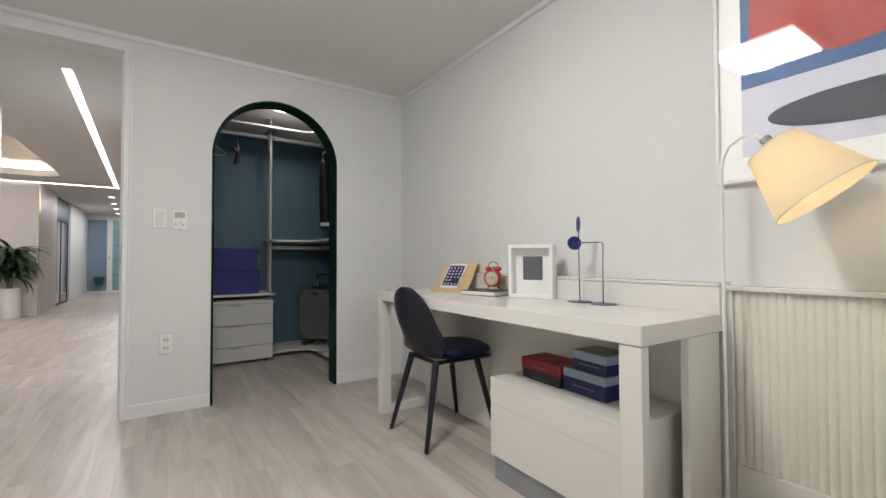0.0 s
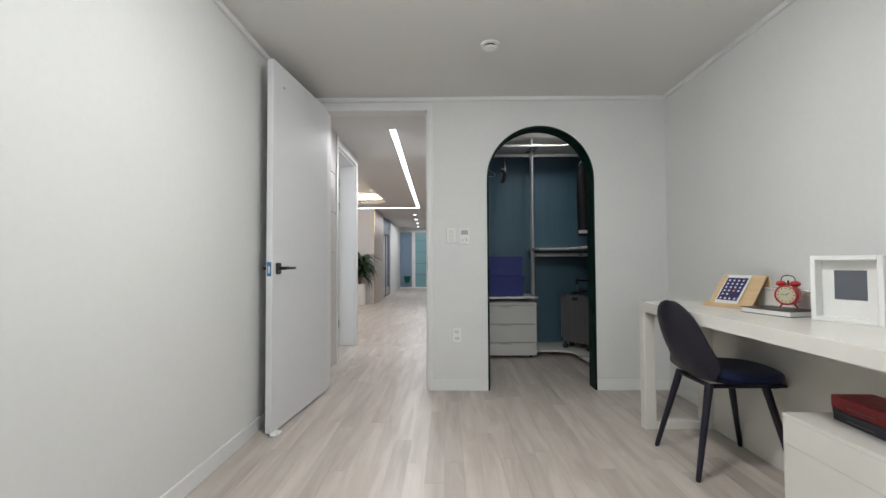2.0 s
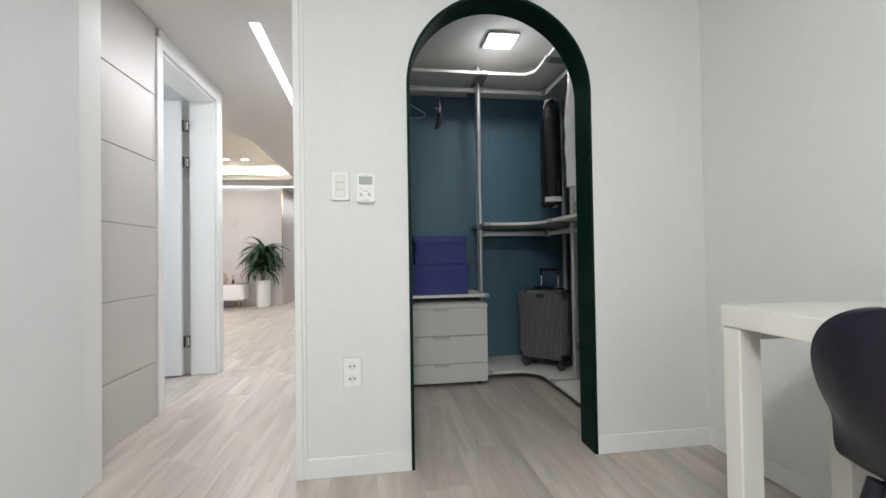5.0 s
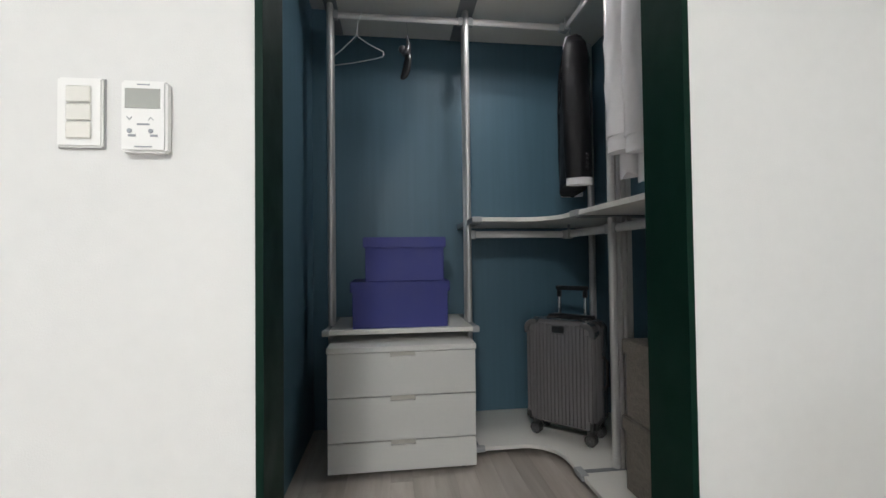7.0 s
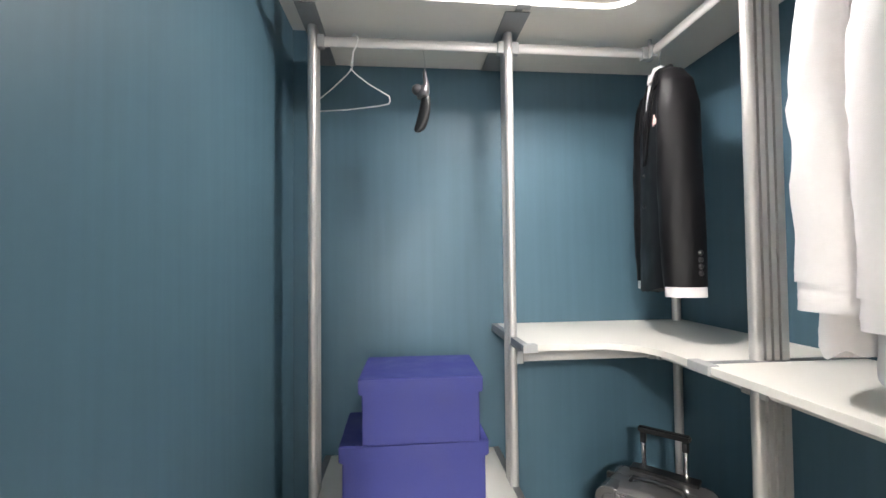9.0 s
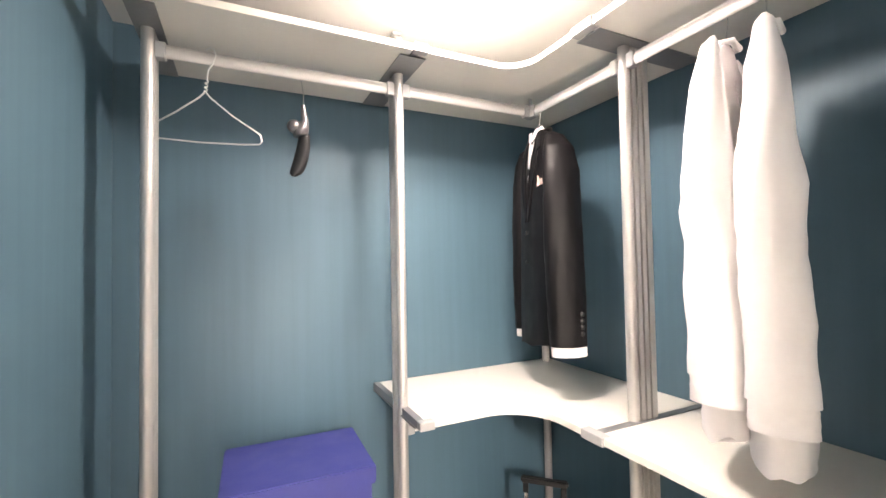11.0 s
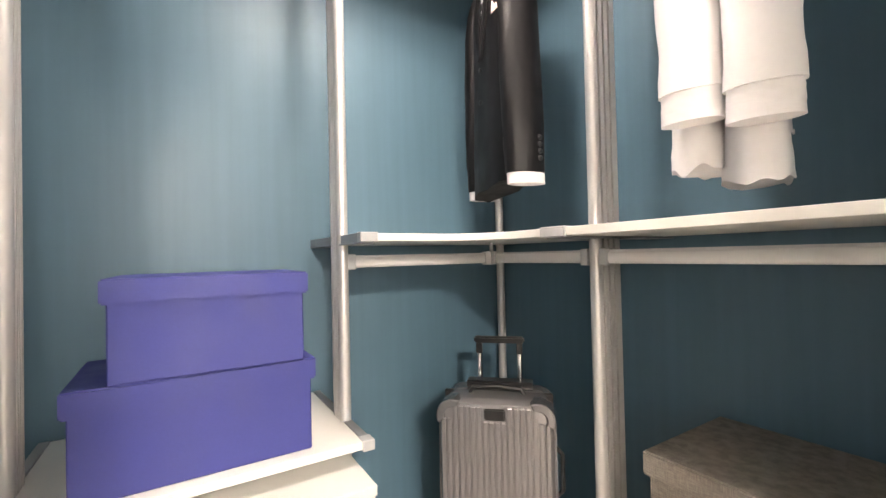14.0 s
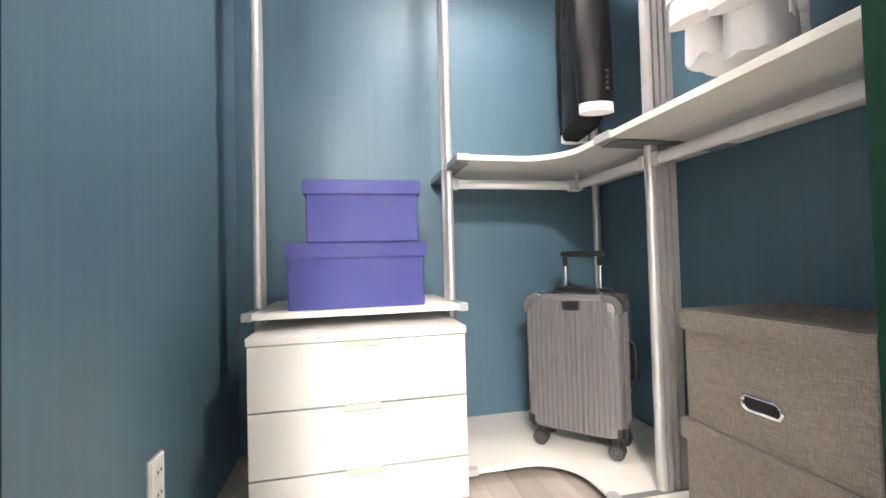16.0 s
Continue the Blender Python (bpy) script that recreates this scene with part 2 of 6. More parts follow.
M_LEDC = mat("closet_led", (1, 1, 1), 0.5, var=0, emit=11.0, ecolor=(1, 0.97, 0.94))
M_LEDH = mat("hall_led", (1, 1, 1), 0.5, var=0, emit=5.0, ecolor=(1, 0.95, 1.0))
M_COVE = mat("cove_led", (1, 1, 1), 0.5, var=0, emit=12.0, ecolor=(1, 0.88, 0.72))
M_LEDR = mat("room_led", (1, 1, 1), 0.5, var=0, emit=5.0, ecolor=(1, 0.97, 0.92))
M_TRAY = mat("cream_tray_wallpaper", (0.74, 0.70, 0.64), 0.7, var=0.05, scale=8)
M_TILE = mat("greige_porcelain_panel", (0.54, 0.515, 0.495), 0.42, var=0.008, scale=1.5)
M_TILEW = mat("white_stone_panel", (0.66, 0.63, 0.62), 0.3, var=0.05, scale=2)
M_TILEB = mat("beige_stone_tile", (0.55, 0.49, 0.455), 0.4, var=0.05, scale=3)
M_GROUT = mat("grey_grout", (0.35, 0.33, 0.31), 0.8, var=0.05)
M_UNDER = mat("floor_joint_brown", (0.30, 0.26, 0.22), 0.8, var=0.05)
M_BRASS = mat("polished_brass", (0.8, 0.62, 0.38), 0.2, 1.0, var=0.05)
M_BLUEG = mat("blue_grey_door_glass", (0.20, 0.28, 0.38), 0.15, var=0.03, scale=2)
M_TEALG = mat("teal_door_glass", (0.20, 0.38, 0.42), 0.12, var=0.06, scale=2)
M_DKBLUE = mat("slate_blue_cabinet", (0.10, 0.145, 0.18), 0.4, var=0.03)
M_MIRROR = mat("tinted_mirror", (0.55, 0.52, 0.56), 0.06, 1.0, var=0)
M_GREEN = mat("green_plastic", (0.0, 0.10, 0.075), 0.4, var=0.05)
M_LEAF = mat("dark_green_leaf", (0.020, 0.055, 0.018), 0.38, var=0.35, scale=9)
M_TRUNK = mat("woody_cane", (0.22, 0.17, 0.11), 0.8, var=0.2, scale=20, bump=0.4)
M_SOIL = mat("dark_soil", (0.04, 0.03, 0.02), 0.95, var=0.3, scale=40, bump=0.8)
M_TERRA = mat("dusky_clay", (0.45, 0.33, 0.29), 0.6, var=0.08)
# weak emission stands in for bulb light passing through the fabric
M_SHADE = mat("cream_lamp_shade", (0.62, 0.55, 0.42), 0.8, var=0.03, scale=30, emit=0.25, ecolor=(1.0, 0.82, 0.52))
M_BULB = mat("warm_bulb", (1, 1, 1), 0.5, var=0, emit=9.0, ecolor=(1, 0.78, 0.45))
M_SCREEN = mat("tablet_screen_violet", (0.028, 0.025, 0.07), 0.12, var=0.5, scale=6, emit=0.05, ecolor=(0.25, 0.2, 0.45))
M_ICON = mat("app_icon_pale", (0.45, 0.45, 0.52), 0.4, var=0, emit=0.22, ecolor=(0.7, 0.7, 0.9))
M_ICON2 = mat("app_icon_red", (0.6, 0.15, 0.12), 0.4, var=0, emit=0.2, ecolor=(0.9, 0.3, 0.3))
M_LCD = mat("grey_lcd", (0.38, 0.39, 0.36), 0.2, var=0.02)
M_STICKER = mat("pale_blue_sticker", (0.42, 0.60, 0.70), 0.4, var=0.05)
M_BLUETAPE = mat("blue_tape", (0.05, 0.16, 0.35), 0.4, var=0.1)
M_PRINTR = mat("print_red", (0.34, 0.036, 0.028), 0.6, var=0.02)
M_PRINTB = mat("print_blue", (0.035, 0.10, 0.25), 0.6, var=0.02)
M_PRINTK = mat("print_black", (0.03, 0.032, 0.05), 0.6, var=0.02)
M_PRINTG = mat("print_pale_grey", (0.55, 0.55, 0.62), 0.6, var=0.02)
M_BEDDING = mat("white_bedding", (0.78, 0.77, 0.76), 0.85, var=0.02, bump=0.4, bscale=60)
M_DARKGREY = mat("gunmetal_plastic", (0.11, 0.105, 0.11), 0.32, 0.4, var=0.05)
M_GLASS = mat("clear_glass", (1, 1, 1), 0.02, var=0, trans=1.0)
M_BAR = mat("grey_print_bar", (0.3, 0.32, 0.34), 0.6, var=0)


# ---- mesh helpers ----
def chain(ob):
    return chain(ob.parent) @ ob.matrix_basis if ob.parent else ob.matrix_basis.copy()


def thing(name, loc, label, category, rz=0.0, group="", kind=""):
    ob = new(name)
    ob.empty_display_size = 0.05
    ob.matrix_basis = pose(*loc, 0, 0, rz)
    return tagged(ob, label, category, group, kind)


def part(name, bm, material, parent=None, label="", world=False, smooth=35, kind=""):
    if world and parent is not None:
        bmesh.ops.transform(bm, matrix=chain(parent).inverted(), verts=bm.verts)
    bmesh.ops.recalc_face_normals(bm, faces=bm.faces)
    me = bpy.data.meshes.new(name)
    for f in bm.faces:
        f.smooth = smooth > 0
    bm.to_mesh(me)
    bm.free()
    if smooth > 0:
        me.set_sharp_from_angle(angle=radians(smooth))
    me.materials.append(material)
    ob = new(name, me)
    ob.parent = parent
    return tagged(ob, label, kind=kind)


def box(x0, x1, y0, y1, z0, z1, bev=0.0, bm=None, seg=1):
    b = bmesh.new()
    bmesh.ops.create_cube(b, size=1.0)
    for v in b.verts:
        v.co = Vector((x0 if v.co.x < 0 else x1, y0 if v.co.y < 0 else y1, z0 if v.co.z < 0 else z1))
    if bev:
        bmesh.ops.bevel(b, geom=list(b.edges), offset=bev, segments=seg, affect="EDGES", clamp_overlap=True)
    return merge(bm, b)


def merge(bm, b):
    if bm is None:
        return b
    tmp = bpy.data.meshes.new("tmp")
    b.to_mesh(tmp)
    b.free()
    bm.from_mesh(tmp)
    bpy.data.meshes.remove(tmp)
    return bm


def cyl(p0, p1, r0, r1=None, n=20, bm=None, bev=0.0):
    r1 = r0 if r1 is None else r1
    p0, p1 = Vector(p0), Vector(p1)
    b = bmesh.new()
    bmesh.ops.create_cone(b, cap_ends=True, segments=n, radius1=r0, radius2=max(r1, 1e-5), depth=(p1 - p0).length)
    if bev:
        rim = [e for e in b.edges if abs(e.verts[0].co.z - e.verts[1].co.z) < 1e-6]
        bmesh.ops.bevel(b, geom=rim, offset=bev, segments=2, affect="EDGES", clamp_overlap=True)
    q = (p1 - p0).to_track_quat("Z", "Y").to_matrix().to_4x4()
    bmesh.ops.transform(b, matrix=Matrix.Translation((p0 + p1) / 2) @ q, verts=b.verts)
    return merge(bm, b)


def ball(c, rx, ry, rz, bm=None, u=16, v=10):
    b = bmesh.new()
    bmesh.ops.create_uvsphere(b, u_segments=u, v_segments=v, radius=1)
    for w in b.verts:
        w.co = Vector((c[0] + w.co.x * rx, c[1] + w.co.y * ry, c[2] + w.co.z * rz))
    return merge(bm, b)


def tube(points, r, n=10, bm=None, closed=False):
    b = bmesh.new()
    pts = [Vector(p) for p in points]
    rings = []
    last = None
    for i, p in enumerate(pts):
        a = pts[max(0, i - 1)] if not closed else pts[i - 1]
        c = pts[min(len(pts) - 1, i + 1)] if not closed else pts[(i + 1) % len(pts)]
        d = (c - a).normalized()
        if last is None:
            side = d.orthogonal().normalized()
        else:
            side = (last - d * last.dot(d)).normalized()
        last = side
        up = d.cross(side)
        rad = r[i] if isinstance(r, (list, tuple)) else r
        rings.append([b.verts.new(p + (side * math.cos(2 * math.pi * k / n) + up * math.sin(2 * math.pi * k / n)) * rad) for k in range(n)])
    for i in range(len(rings) - (0 if closed else 1)):
        r0, r1 = rings[i], rings[(i + 1) % len(rings)]
        for k in range(n):
            b.faces.new((r0[k], r0[(k + 1) % n], r1[(k + 1) % n], r1[k]))
    if not closed:
        b.faces.new(rings[0][::-1])
        b.faces.new(rings[-1])
    return merge(bm, b)


def lathe(profile, c=(0, 0, 0), n=24, bm=None):
    b = bmesh.new()
    rings = [[b.verts.new((c[0] + r * math.cos(2 * math.pi * k / n), c[1] + r * math.sin(2 * math.pi * k / n), c[2] + z)) for k in range(n)] for r, z in profile]
    for r0, r1 in zip(rings, rings[1:]):
        for k in range(n):
            b.faces.new((r0[k], r0[(k + 1) % n], r1[(k + 1) % n], r1[k]))
    b.faces.new(rings[0][::-1])
    b.faces.new(rings[-1])
    return merge(bm, b)


def plate(pts, axis, a0, a1, bev=0.0, bm=None):
    """A flat outline, drawn in the plane across the axis, given thickness from a0 to a1 along it."""
    b = bmesh.new()
    place = {"x": lambda p, a: (a, p[0], p[1]), "y": lambda p, a: (p[0], a, p[1]), "z": lambda p, a: (p[0], p[1], a)}[axis]
    v0 = [b.verts.new(place(p, a0)) for p in pts]
    v1 = [b.verts.new(place(p, a1)) for p in pts]
    n = len(pts)
    f0, f1 = b.faces.new(v0[::-1]), b.faces.new(v1)
    b.normal_update()
    for k in range(n):
        b.faces.new((v0[k], v0[(k + 1) % n], v1[(k + 1) % n], v1[k]))
    if bev:
        bmesh.ops.bevel(b, geom=list(set(f0.edges) | set(f1.edges)), offset=bev, segments=1, affect="EDGES", clamp_overlap=True)
    b.normal_update()
    bmesh.ops.triangulate(b, faces=[f for f in b.faces if len(f.verts) > 4], ngon_method="EAR_CLIP")
    return merge(bm, b)


def arc(cx, cy, r, a0, a1, n):
    return [(cx + r * math.cos(radians(a0 + (a1 - a0) * k / n)), cy + r * math.sin(radians(a0 + (a1 - a0) * k / n))) for k in range(n + 1)]


def grid_mesh(f, nu, nv, bm=None, thick=0.0, close_v=False):
    """A sheet through f(u, v), u and v from 0 to 1."""
    b = bmesh.new()
    vs = [[b.verts.new(f(i / nu, j / nv)) for j in range(nv + (0 if close_v else 1))] for i in range(nu + 1)]
    m = len(vs[0])
    for i in range(nu):
        for j in range(nv):
            b.faces.new((vs[i][j], vs[i][(j + 1) % m], vs[i + 1][(j + 1) % m], vs[i + 1][j]))
    if close_v:
        b.faces.new(vs[0])
        b.faces.new(vs[-1][::-1])
    if thick:
        bmesh.ops.recalc_face_normals(b, faces=b.faces)
        bmesh.ops.solidify(b, geom=list(b.faces), thickness=thick)
    return merge(bm, b)


def struct(name, bm, material, label, parent=None, smooth=35):
    ob = part(name, bm, material, parent, label, world=parent is not None, smooth=smooth, kind="structure" if parent is None else "")
    return ob


# ---- the shell of the rooms ----
XL, XR, YA, YB = -0.60, 2.28, 3.50, 3.612
ZC, ZC2 = 2.32, 2.395
AX0, AX1, AS = 0.862, 1.712, 1.662
AR = (AX1 - AX0) / 2
AC = (AX0 + AX1) / 2
DX0, DX1, DZ = -0.44, 0.418, 2.245


def arch_wall(x0, x1, z1, with_door):
    pts = [(x0, 0.0)]
    if with_door:
        pts += [(DX0, 0), (DX0, DZ), (DX1, DZ), (DX1, 0)]
    pts += [(AX0, 0)] + arc(AC, AS, AR, 180, 0, 40) + [(AX1, 0), (x1, 0), (x1, z1), (x0, z1)]
    return pts


struct("wall_north", plate(arch_wall(XL, XR, ZC + 0.12, True), "y", YA, YB), M_WALL, "white papered wall with a doorway and an arched opening")
struct("wall_closet_south", plate(arch_wall(0.60, 2.40, 2.5, False), "y", YB, 3.628), M_TEAL, "dark teal papered wall round the arched opening")
struct("wall_west", box(XL - 0.12, XL, -2.3, YB, 0, ZC + 0.1), M_WALL, "plain white papered wall beside the open door")
struct("wall_east", box(XR, XR + 0.12, -2.3, 3.638, 0, ZC + 0.1), M_WALL, "plain white papered wall behind the desk")
bm = box(XL - 0.1, -0.1, -2.32, -2.2, 0, ZC + 0.1)
box(1.7, XR + 0.1, -2.32, -2.2, 0, ZC + 0.1, bm=bm)
box(-0.1, 1.7, -2.32, -2.2, 0, 0.75, bm=bm)
box(-0.1, 1.7, -2.32, -2.2, 1.95, ZC + 0.1, bm=bm)
struct("wall_south", bm, M_WALL, "white papered wall with a window")
struct("ceiling", box(XL - 0.12, XR + 0.12, -2.32, YA, ZC, ZC + 0.1), M_CEIL, "flat white papered ceiling of the bedroom")
win = thing("window_1", (0.8, -2.26, 0.75), "white framed window with clear panes", "window", kind="structure")
for a in (-0.1, 0.77, 1.65):
    part("window_frame", box(a, a + 0.05, -2.30, -2.24, 0.75, 1.95, 0.004), M_TRIM, win, world=True)
for a in (0.75, 1.90):
    part("window_frame", box(-0.05, 1.65, -2.295, -2.245, a, a + 0.05, 0.004), M_TRIM, win, world=True)
for a in (-0.05, 0.82):
    g = part("pane", box(a, a + 0.83, -2.273, -2.268, 0.8, 1.9), M_GLASS, win, world=True)
    g.visible_shadow = False

# closet shell
CB, CR, CL = 5.165, 2.345, 0.662
struct("wall_closet_north", box(CL - 0.1, CR + 0.1, CB, CB + 0.1, 0, 2.5), M_TEAL, "dark teal papered back wall of the dressing closet")
struct("wall_closet_east", box(CR, CR + 0.1, 3.628, CB, 0, 2.5), M_TEAL, "dark teal papered side wall of the dressing closet")
struct("wall_closet_west", box(CL - 0.055, CL, 3.628, CB, 0, 2.5), M_TEAL, "dark teal papered side wall of the dressing closet")
struct("ceiling_closet", box(CL - 0.05, CR + 0.05, 3.628, CB, ZC2, ZC2 + 0.08), M_CEIL, "white ceiling of the dressing closet")

# arched lining, a strip of even thickness
t = 0.014
outer = [(AX0, 0)] + arc(AC, AS, AR, 180, 0, 48) + [(AX1, 0)]
inner = [(AX0 + t, 0)] + arc(AC, AS, AR - t, 180, 0, 48) + [(AX1 - t, 0)]
b = bmesh.new()
o0 = [b.verts.new((p[0], YA - 0.006, p[1])) for p in outer]
i0 = [b.verts.new((p[0], YA - 0.006, p[1])) for p in inner]
o1 = [b.verts.new((p[0], 3.634, p[1])) for p in outer]
i1 = [b.verts.new((p[0], 3.634, p[1])) for p in inner]
for k in range(len(outer) - 1):
    for q0, q1 in ((o0, i0), (i0, i1), (i1, o1), (o1, o0)):
        b.faces.new((q0[k], q0[k + 1], q1[k + 1], q1[k]))
struct("arch_trim", b, M_ARCH, "very dark green lining of the arched opening")

# baseboards and small cornices
for name, q in (("baseboard", (DX1 + 0.014, AX0, YA - 0.010, YA)), ("baseboard", (AX1, XR, YA - 0.010, YA)),
                ("baseboard", (XL, XL + 0.010, -2.2, YA)), ("baseboard", (XR - 0.010, XR, 2.78, YA - 0.010)),
                ("baseboard", (XL + 0.010, XR, -2.2, -2.19))):
    struct(name, box(*q, 0, 0.082, 0.002), M_TRIM, "slim white baseboard")
for q in ((XL, XR, YA - 0.022, YA), (XL, XL + 0.022, -2.2, YA - 0.022), (XR - 0.022, XR, -2.2, YA - 0.022)):
    bm = box(*q, ZC - 0.030, ZC, 0.004)
    struct("cornice", bm, M_TRIM, "narrow white cornice strip under the ceiling")

# door frame of the bedroom
frame_1 = thing("door_1", (-0.02, 3.52, 0), "white door frame of the bedroom doorway", "door frame", kind="structure")
part("door_jamb", box(DX1 - 0.028, DX1, YA - 0.012, YB + 0.012, 0, DZ, 0.003), M_TRIM, frame_1, world=True)
part("door_jamb", box(DX0, DX0 + 0.028, YA - 0.012, YB + 0.012, 0, DZ, 0.003), M_TRIM, frame_1, world=True)
part("door_head", box(DX0 + 0.028, DX1 - 0.028, YA - 0.012, YB + 0.012, DZ - 0.028, DZ, 0.003), M_TRIM, frame_1, world=True)
part("casing", box(DX1, DX1 + 0.014, YA - 0.008, YA, 0, DZ + 0.03, 0.002), M_TRIM, frame_1, world=True)
part("casing", box(DX0 - 0.035, DX1, YA - 0.008, YA, DZ, DZ + 0.03, 0.002), M_TRIM, frame_1, world=True)
part("door_stop", box(DX1 - 0.040, DX1 - 0.028, 3.54, 3.556, 0, DZ - 0.03, 0.001), M_TRIM, frame_1, world=True)
part("strike_plate", box(DX1 - 0.0300, DX1 - 0.0278, 3.50, 3.53, 0.93, 1.05), M_STEEL, frame_1, "dark strike plate", world=True)

# open bedroom door leaf: hinged at its far edge, local x runs from the hinge to the free edge
ang = math.degrees(math.atan2(2.640 - 3.475, -0.488 + 0.405))
leaf = thing("bedroom_door", (-0.400, 3.475, 0.012), "plain white flush door standing open against the wall", "door", rz=ang)
L = 0.846
part("door_leaf", box(0, L, -0.040, 0, 0, 2.215, 0.002), M_DOOR, leaf)
part("blue_tape_patch", box(L - 0.0005, L + 0.0008, -0.034, -0.008, 0.915, 1.0), M_BLUETAPE, leaf, "blue protective tape over the latch")
part("latch_plate", box(L, L + 0.0016, -0.028, -0.014, 0.935, 0.975), M_CHROME, leaf, "small metal latch plate")
for s, nm in ((1, "door_handle"), (-1, "door_handle")):
    y0 = 0.0 if s > 0 else -0.040
    h = part(nm, box(L - 0.092, L - 0.036, min(y0, y0 + s * 0.010), max(y0, y0 + s * 0.010), 0.925, 0.995, 0.004, seg=2), M_STEEL, leaf, "dark bronze lever handle on a square rose")
    bm = cyl((L - 0.064, y0 + s * 0.008, 0.962), (L - 0.064, y0 + s * 0.045, 0.962), 0.010)
    tube([(L - 0.064, y0 + s * 0.045, 0.962), (L - 0.085, y0 + s * 0.050, 0.963), (L - 0.13, y0 + s * 0.050, 0.962), (L - 0.185, y0 + s * 0.049, 0.962)], [0.010, 0.010, 0.008, 0.0085], bm=bm)
    part("lever", bm, M_STEEL, h)
part("mark", box(L - 0.14, L - 0.118, 0.0002, 0.0012, 2.085, 2.090), M_BLACK, leaf, "short black scuff mark")
part("floor_stopper", box(L - 0.05, L + 0.012, -0.005, 0.04, -0.011, 0.006, 0.003), M_WHITEP, leaf, "white rubber stopper under the door")

# ceiling detector
det = thing("smoke_detector", (0.81, 2.67, ZC - 0.045), "round white ceiling detector with a dark slotted ring", "smoke detector")
part("base", lathe([(0.030, 0.045), (0.055, 0.045), (0.055, 0.034), (0.040, 0.030)], n=28), M_WHITEP, det)
part("slots", lathe([(0.034, 0.031), (0.034, 0.013)], n=20), M_BLACK, det, "black slotted ring")
part("cap", lathe([(0.040, 0.014), (0.038, 0.004), (0.024, 0.0)], n=28), M_WHITEP, det)

for c in det.children:
    for v in c.data.vertices:
        v.co.z = 0.045 - (0.045 - v.co.z) * 0.72

# room ceiling lamp, behind the first views
cl = thing("ceiling_light", (0.68, 1.43, ZC - 0.04), "square white flat panel ceiling light", "ceiling light")
part("frame", box(-0.27, 0.27, -0.24, 0.24, 0.012, 0.04, 0.006), M_WHITEP, cl)
part("diffuser", box(-0.25, 0.25, -0.22, 0.22, 0.006, 0.0118), M_LEDR, cl, "bright white diffuser")


# ---- switch, thermostat, outlets ----
def switch(x, y, z):
    o = thing("light_switch", (x, y, z), "white two-gang light switch on the papered wall", "light switch")
    part("plate", box(-0.036, 0.036, -0.010, -0.003, -0.060, 0.060, 0.003, seg=2), M_WHITEP, o)
    # slightly larger grey edge, added to draw an outline round the switch
    part("backing", box(-0.0375, 0.0375, -0.0029, 0, -0.0615, 0.0615, 0.001), M_GREYPLASTIC, o, "thin grey edge added to outline the plate")
    for k in (0, 1, 2):
        part("rocker", box(-0.020, 0.020, -0.014, -0.0102, -0.046 + k * 0.031, -0.017 + k * 0.031, 0.002), M_OFFWP, o)


def thermostat(x, y, z):
    o = thing("thermostat", (x, y, z), "white wall thermostat with a grey display", "thermostat")
    part("body", box(-0.037, 0.037, -0.020, 0, -0.062, 0.062, 0.004, seg=2), M_WHITEP, o)
    part("display", box(-0.029, 0.027, -0.0212, -0.0202, 0.013, 0.047), M_LCD, o, "grey liquid crystal display")
    for k in range(3):
        part("print_bar", box(-0.010, 0.010 + 0.003 * k, -0.0208, -0.0202, -0.016 - k * 0.0001, -0.013 - k * 0.0001) if k == 0 else
             box(-0.024 + 0.035 * (k - 1), -0.012 + 0.035 * (k - 1), -0.0208, -0.0202, -0.036, -0.032), M_BAR, o)
    for sx in (-0.022, 0.012):
        bm = tube([(sx - 0.004, -0.0206, -0.002), (sx, -0.0206, -0.007), (sx + 0.004, -0.0206, -0.002)] if sx < 0 else
                  [(sx - 0.004, -0.0206, -0.007), (sx, -0.0206, -0.002), (sx + 0.004, -0.0206, -0.007)], 0.0006, 6)
        part("arrow_key", bm, M_BAR, o)
        part("round_key", cyl((sx, -0.0202, -0.026), (sx, -0.0212, -0.026), 0.004, n=14), M_BAR, o)
    part("maker_bar", box(-0.010, 0.010, -0.0208, -0.0202, 0.053, 0.055), M_BAR, o)
    part("film_bar", box(-0.014, 0.014, -0.0208, -0.0202, -0.054, -0.052), M_BAR, o)


def outlet(x, y, z, rz=0):
    o = thing("wall_outlet", (x, y, z), "ivory double power outlet with round sockets", "power outlet", rz=rz)
    part("plate", box(-0.036, 0.036, -0.010, -0.003, -0.060, 0.060, 0.003, seg=2), M_WHITEP, o)
    # grey edge added so the outlet's outline stands out from the wall
    part("backing", box(-0.0375, 0.0375, -0.0029, 0, -0.0615, 0.0615, 0.001), M_GREYPLASTIC, o, "thin grey edge added to outline the plate")
    for s in (-0.026, 0.026):
        sk = part("socket", cyl((0, -0.0102, s), (0, -0.0125, s), 0.021, n=24), M_WHITEP, o)
        part("recess", cyl((0, -0.0126, s), (0, -0.0130, s), 0.0165, n=24), M_OFFWP, sk)
        # black discs on the face paint the dark insides of the pin holes
        for h in (-0.009, 0.009):
            part("pin_hole", cyl((h, -0.0131, s), (h, -0.0136, s), 0.0038, n=10), M_BLACK, sk)


switch(0.577, YA, 1.215)
thermostat(0.684, YA, 1.208)
outlet(0.618, YA, 0.432)
outlet(CL, 4.39, 0.285, rz=90)


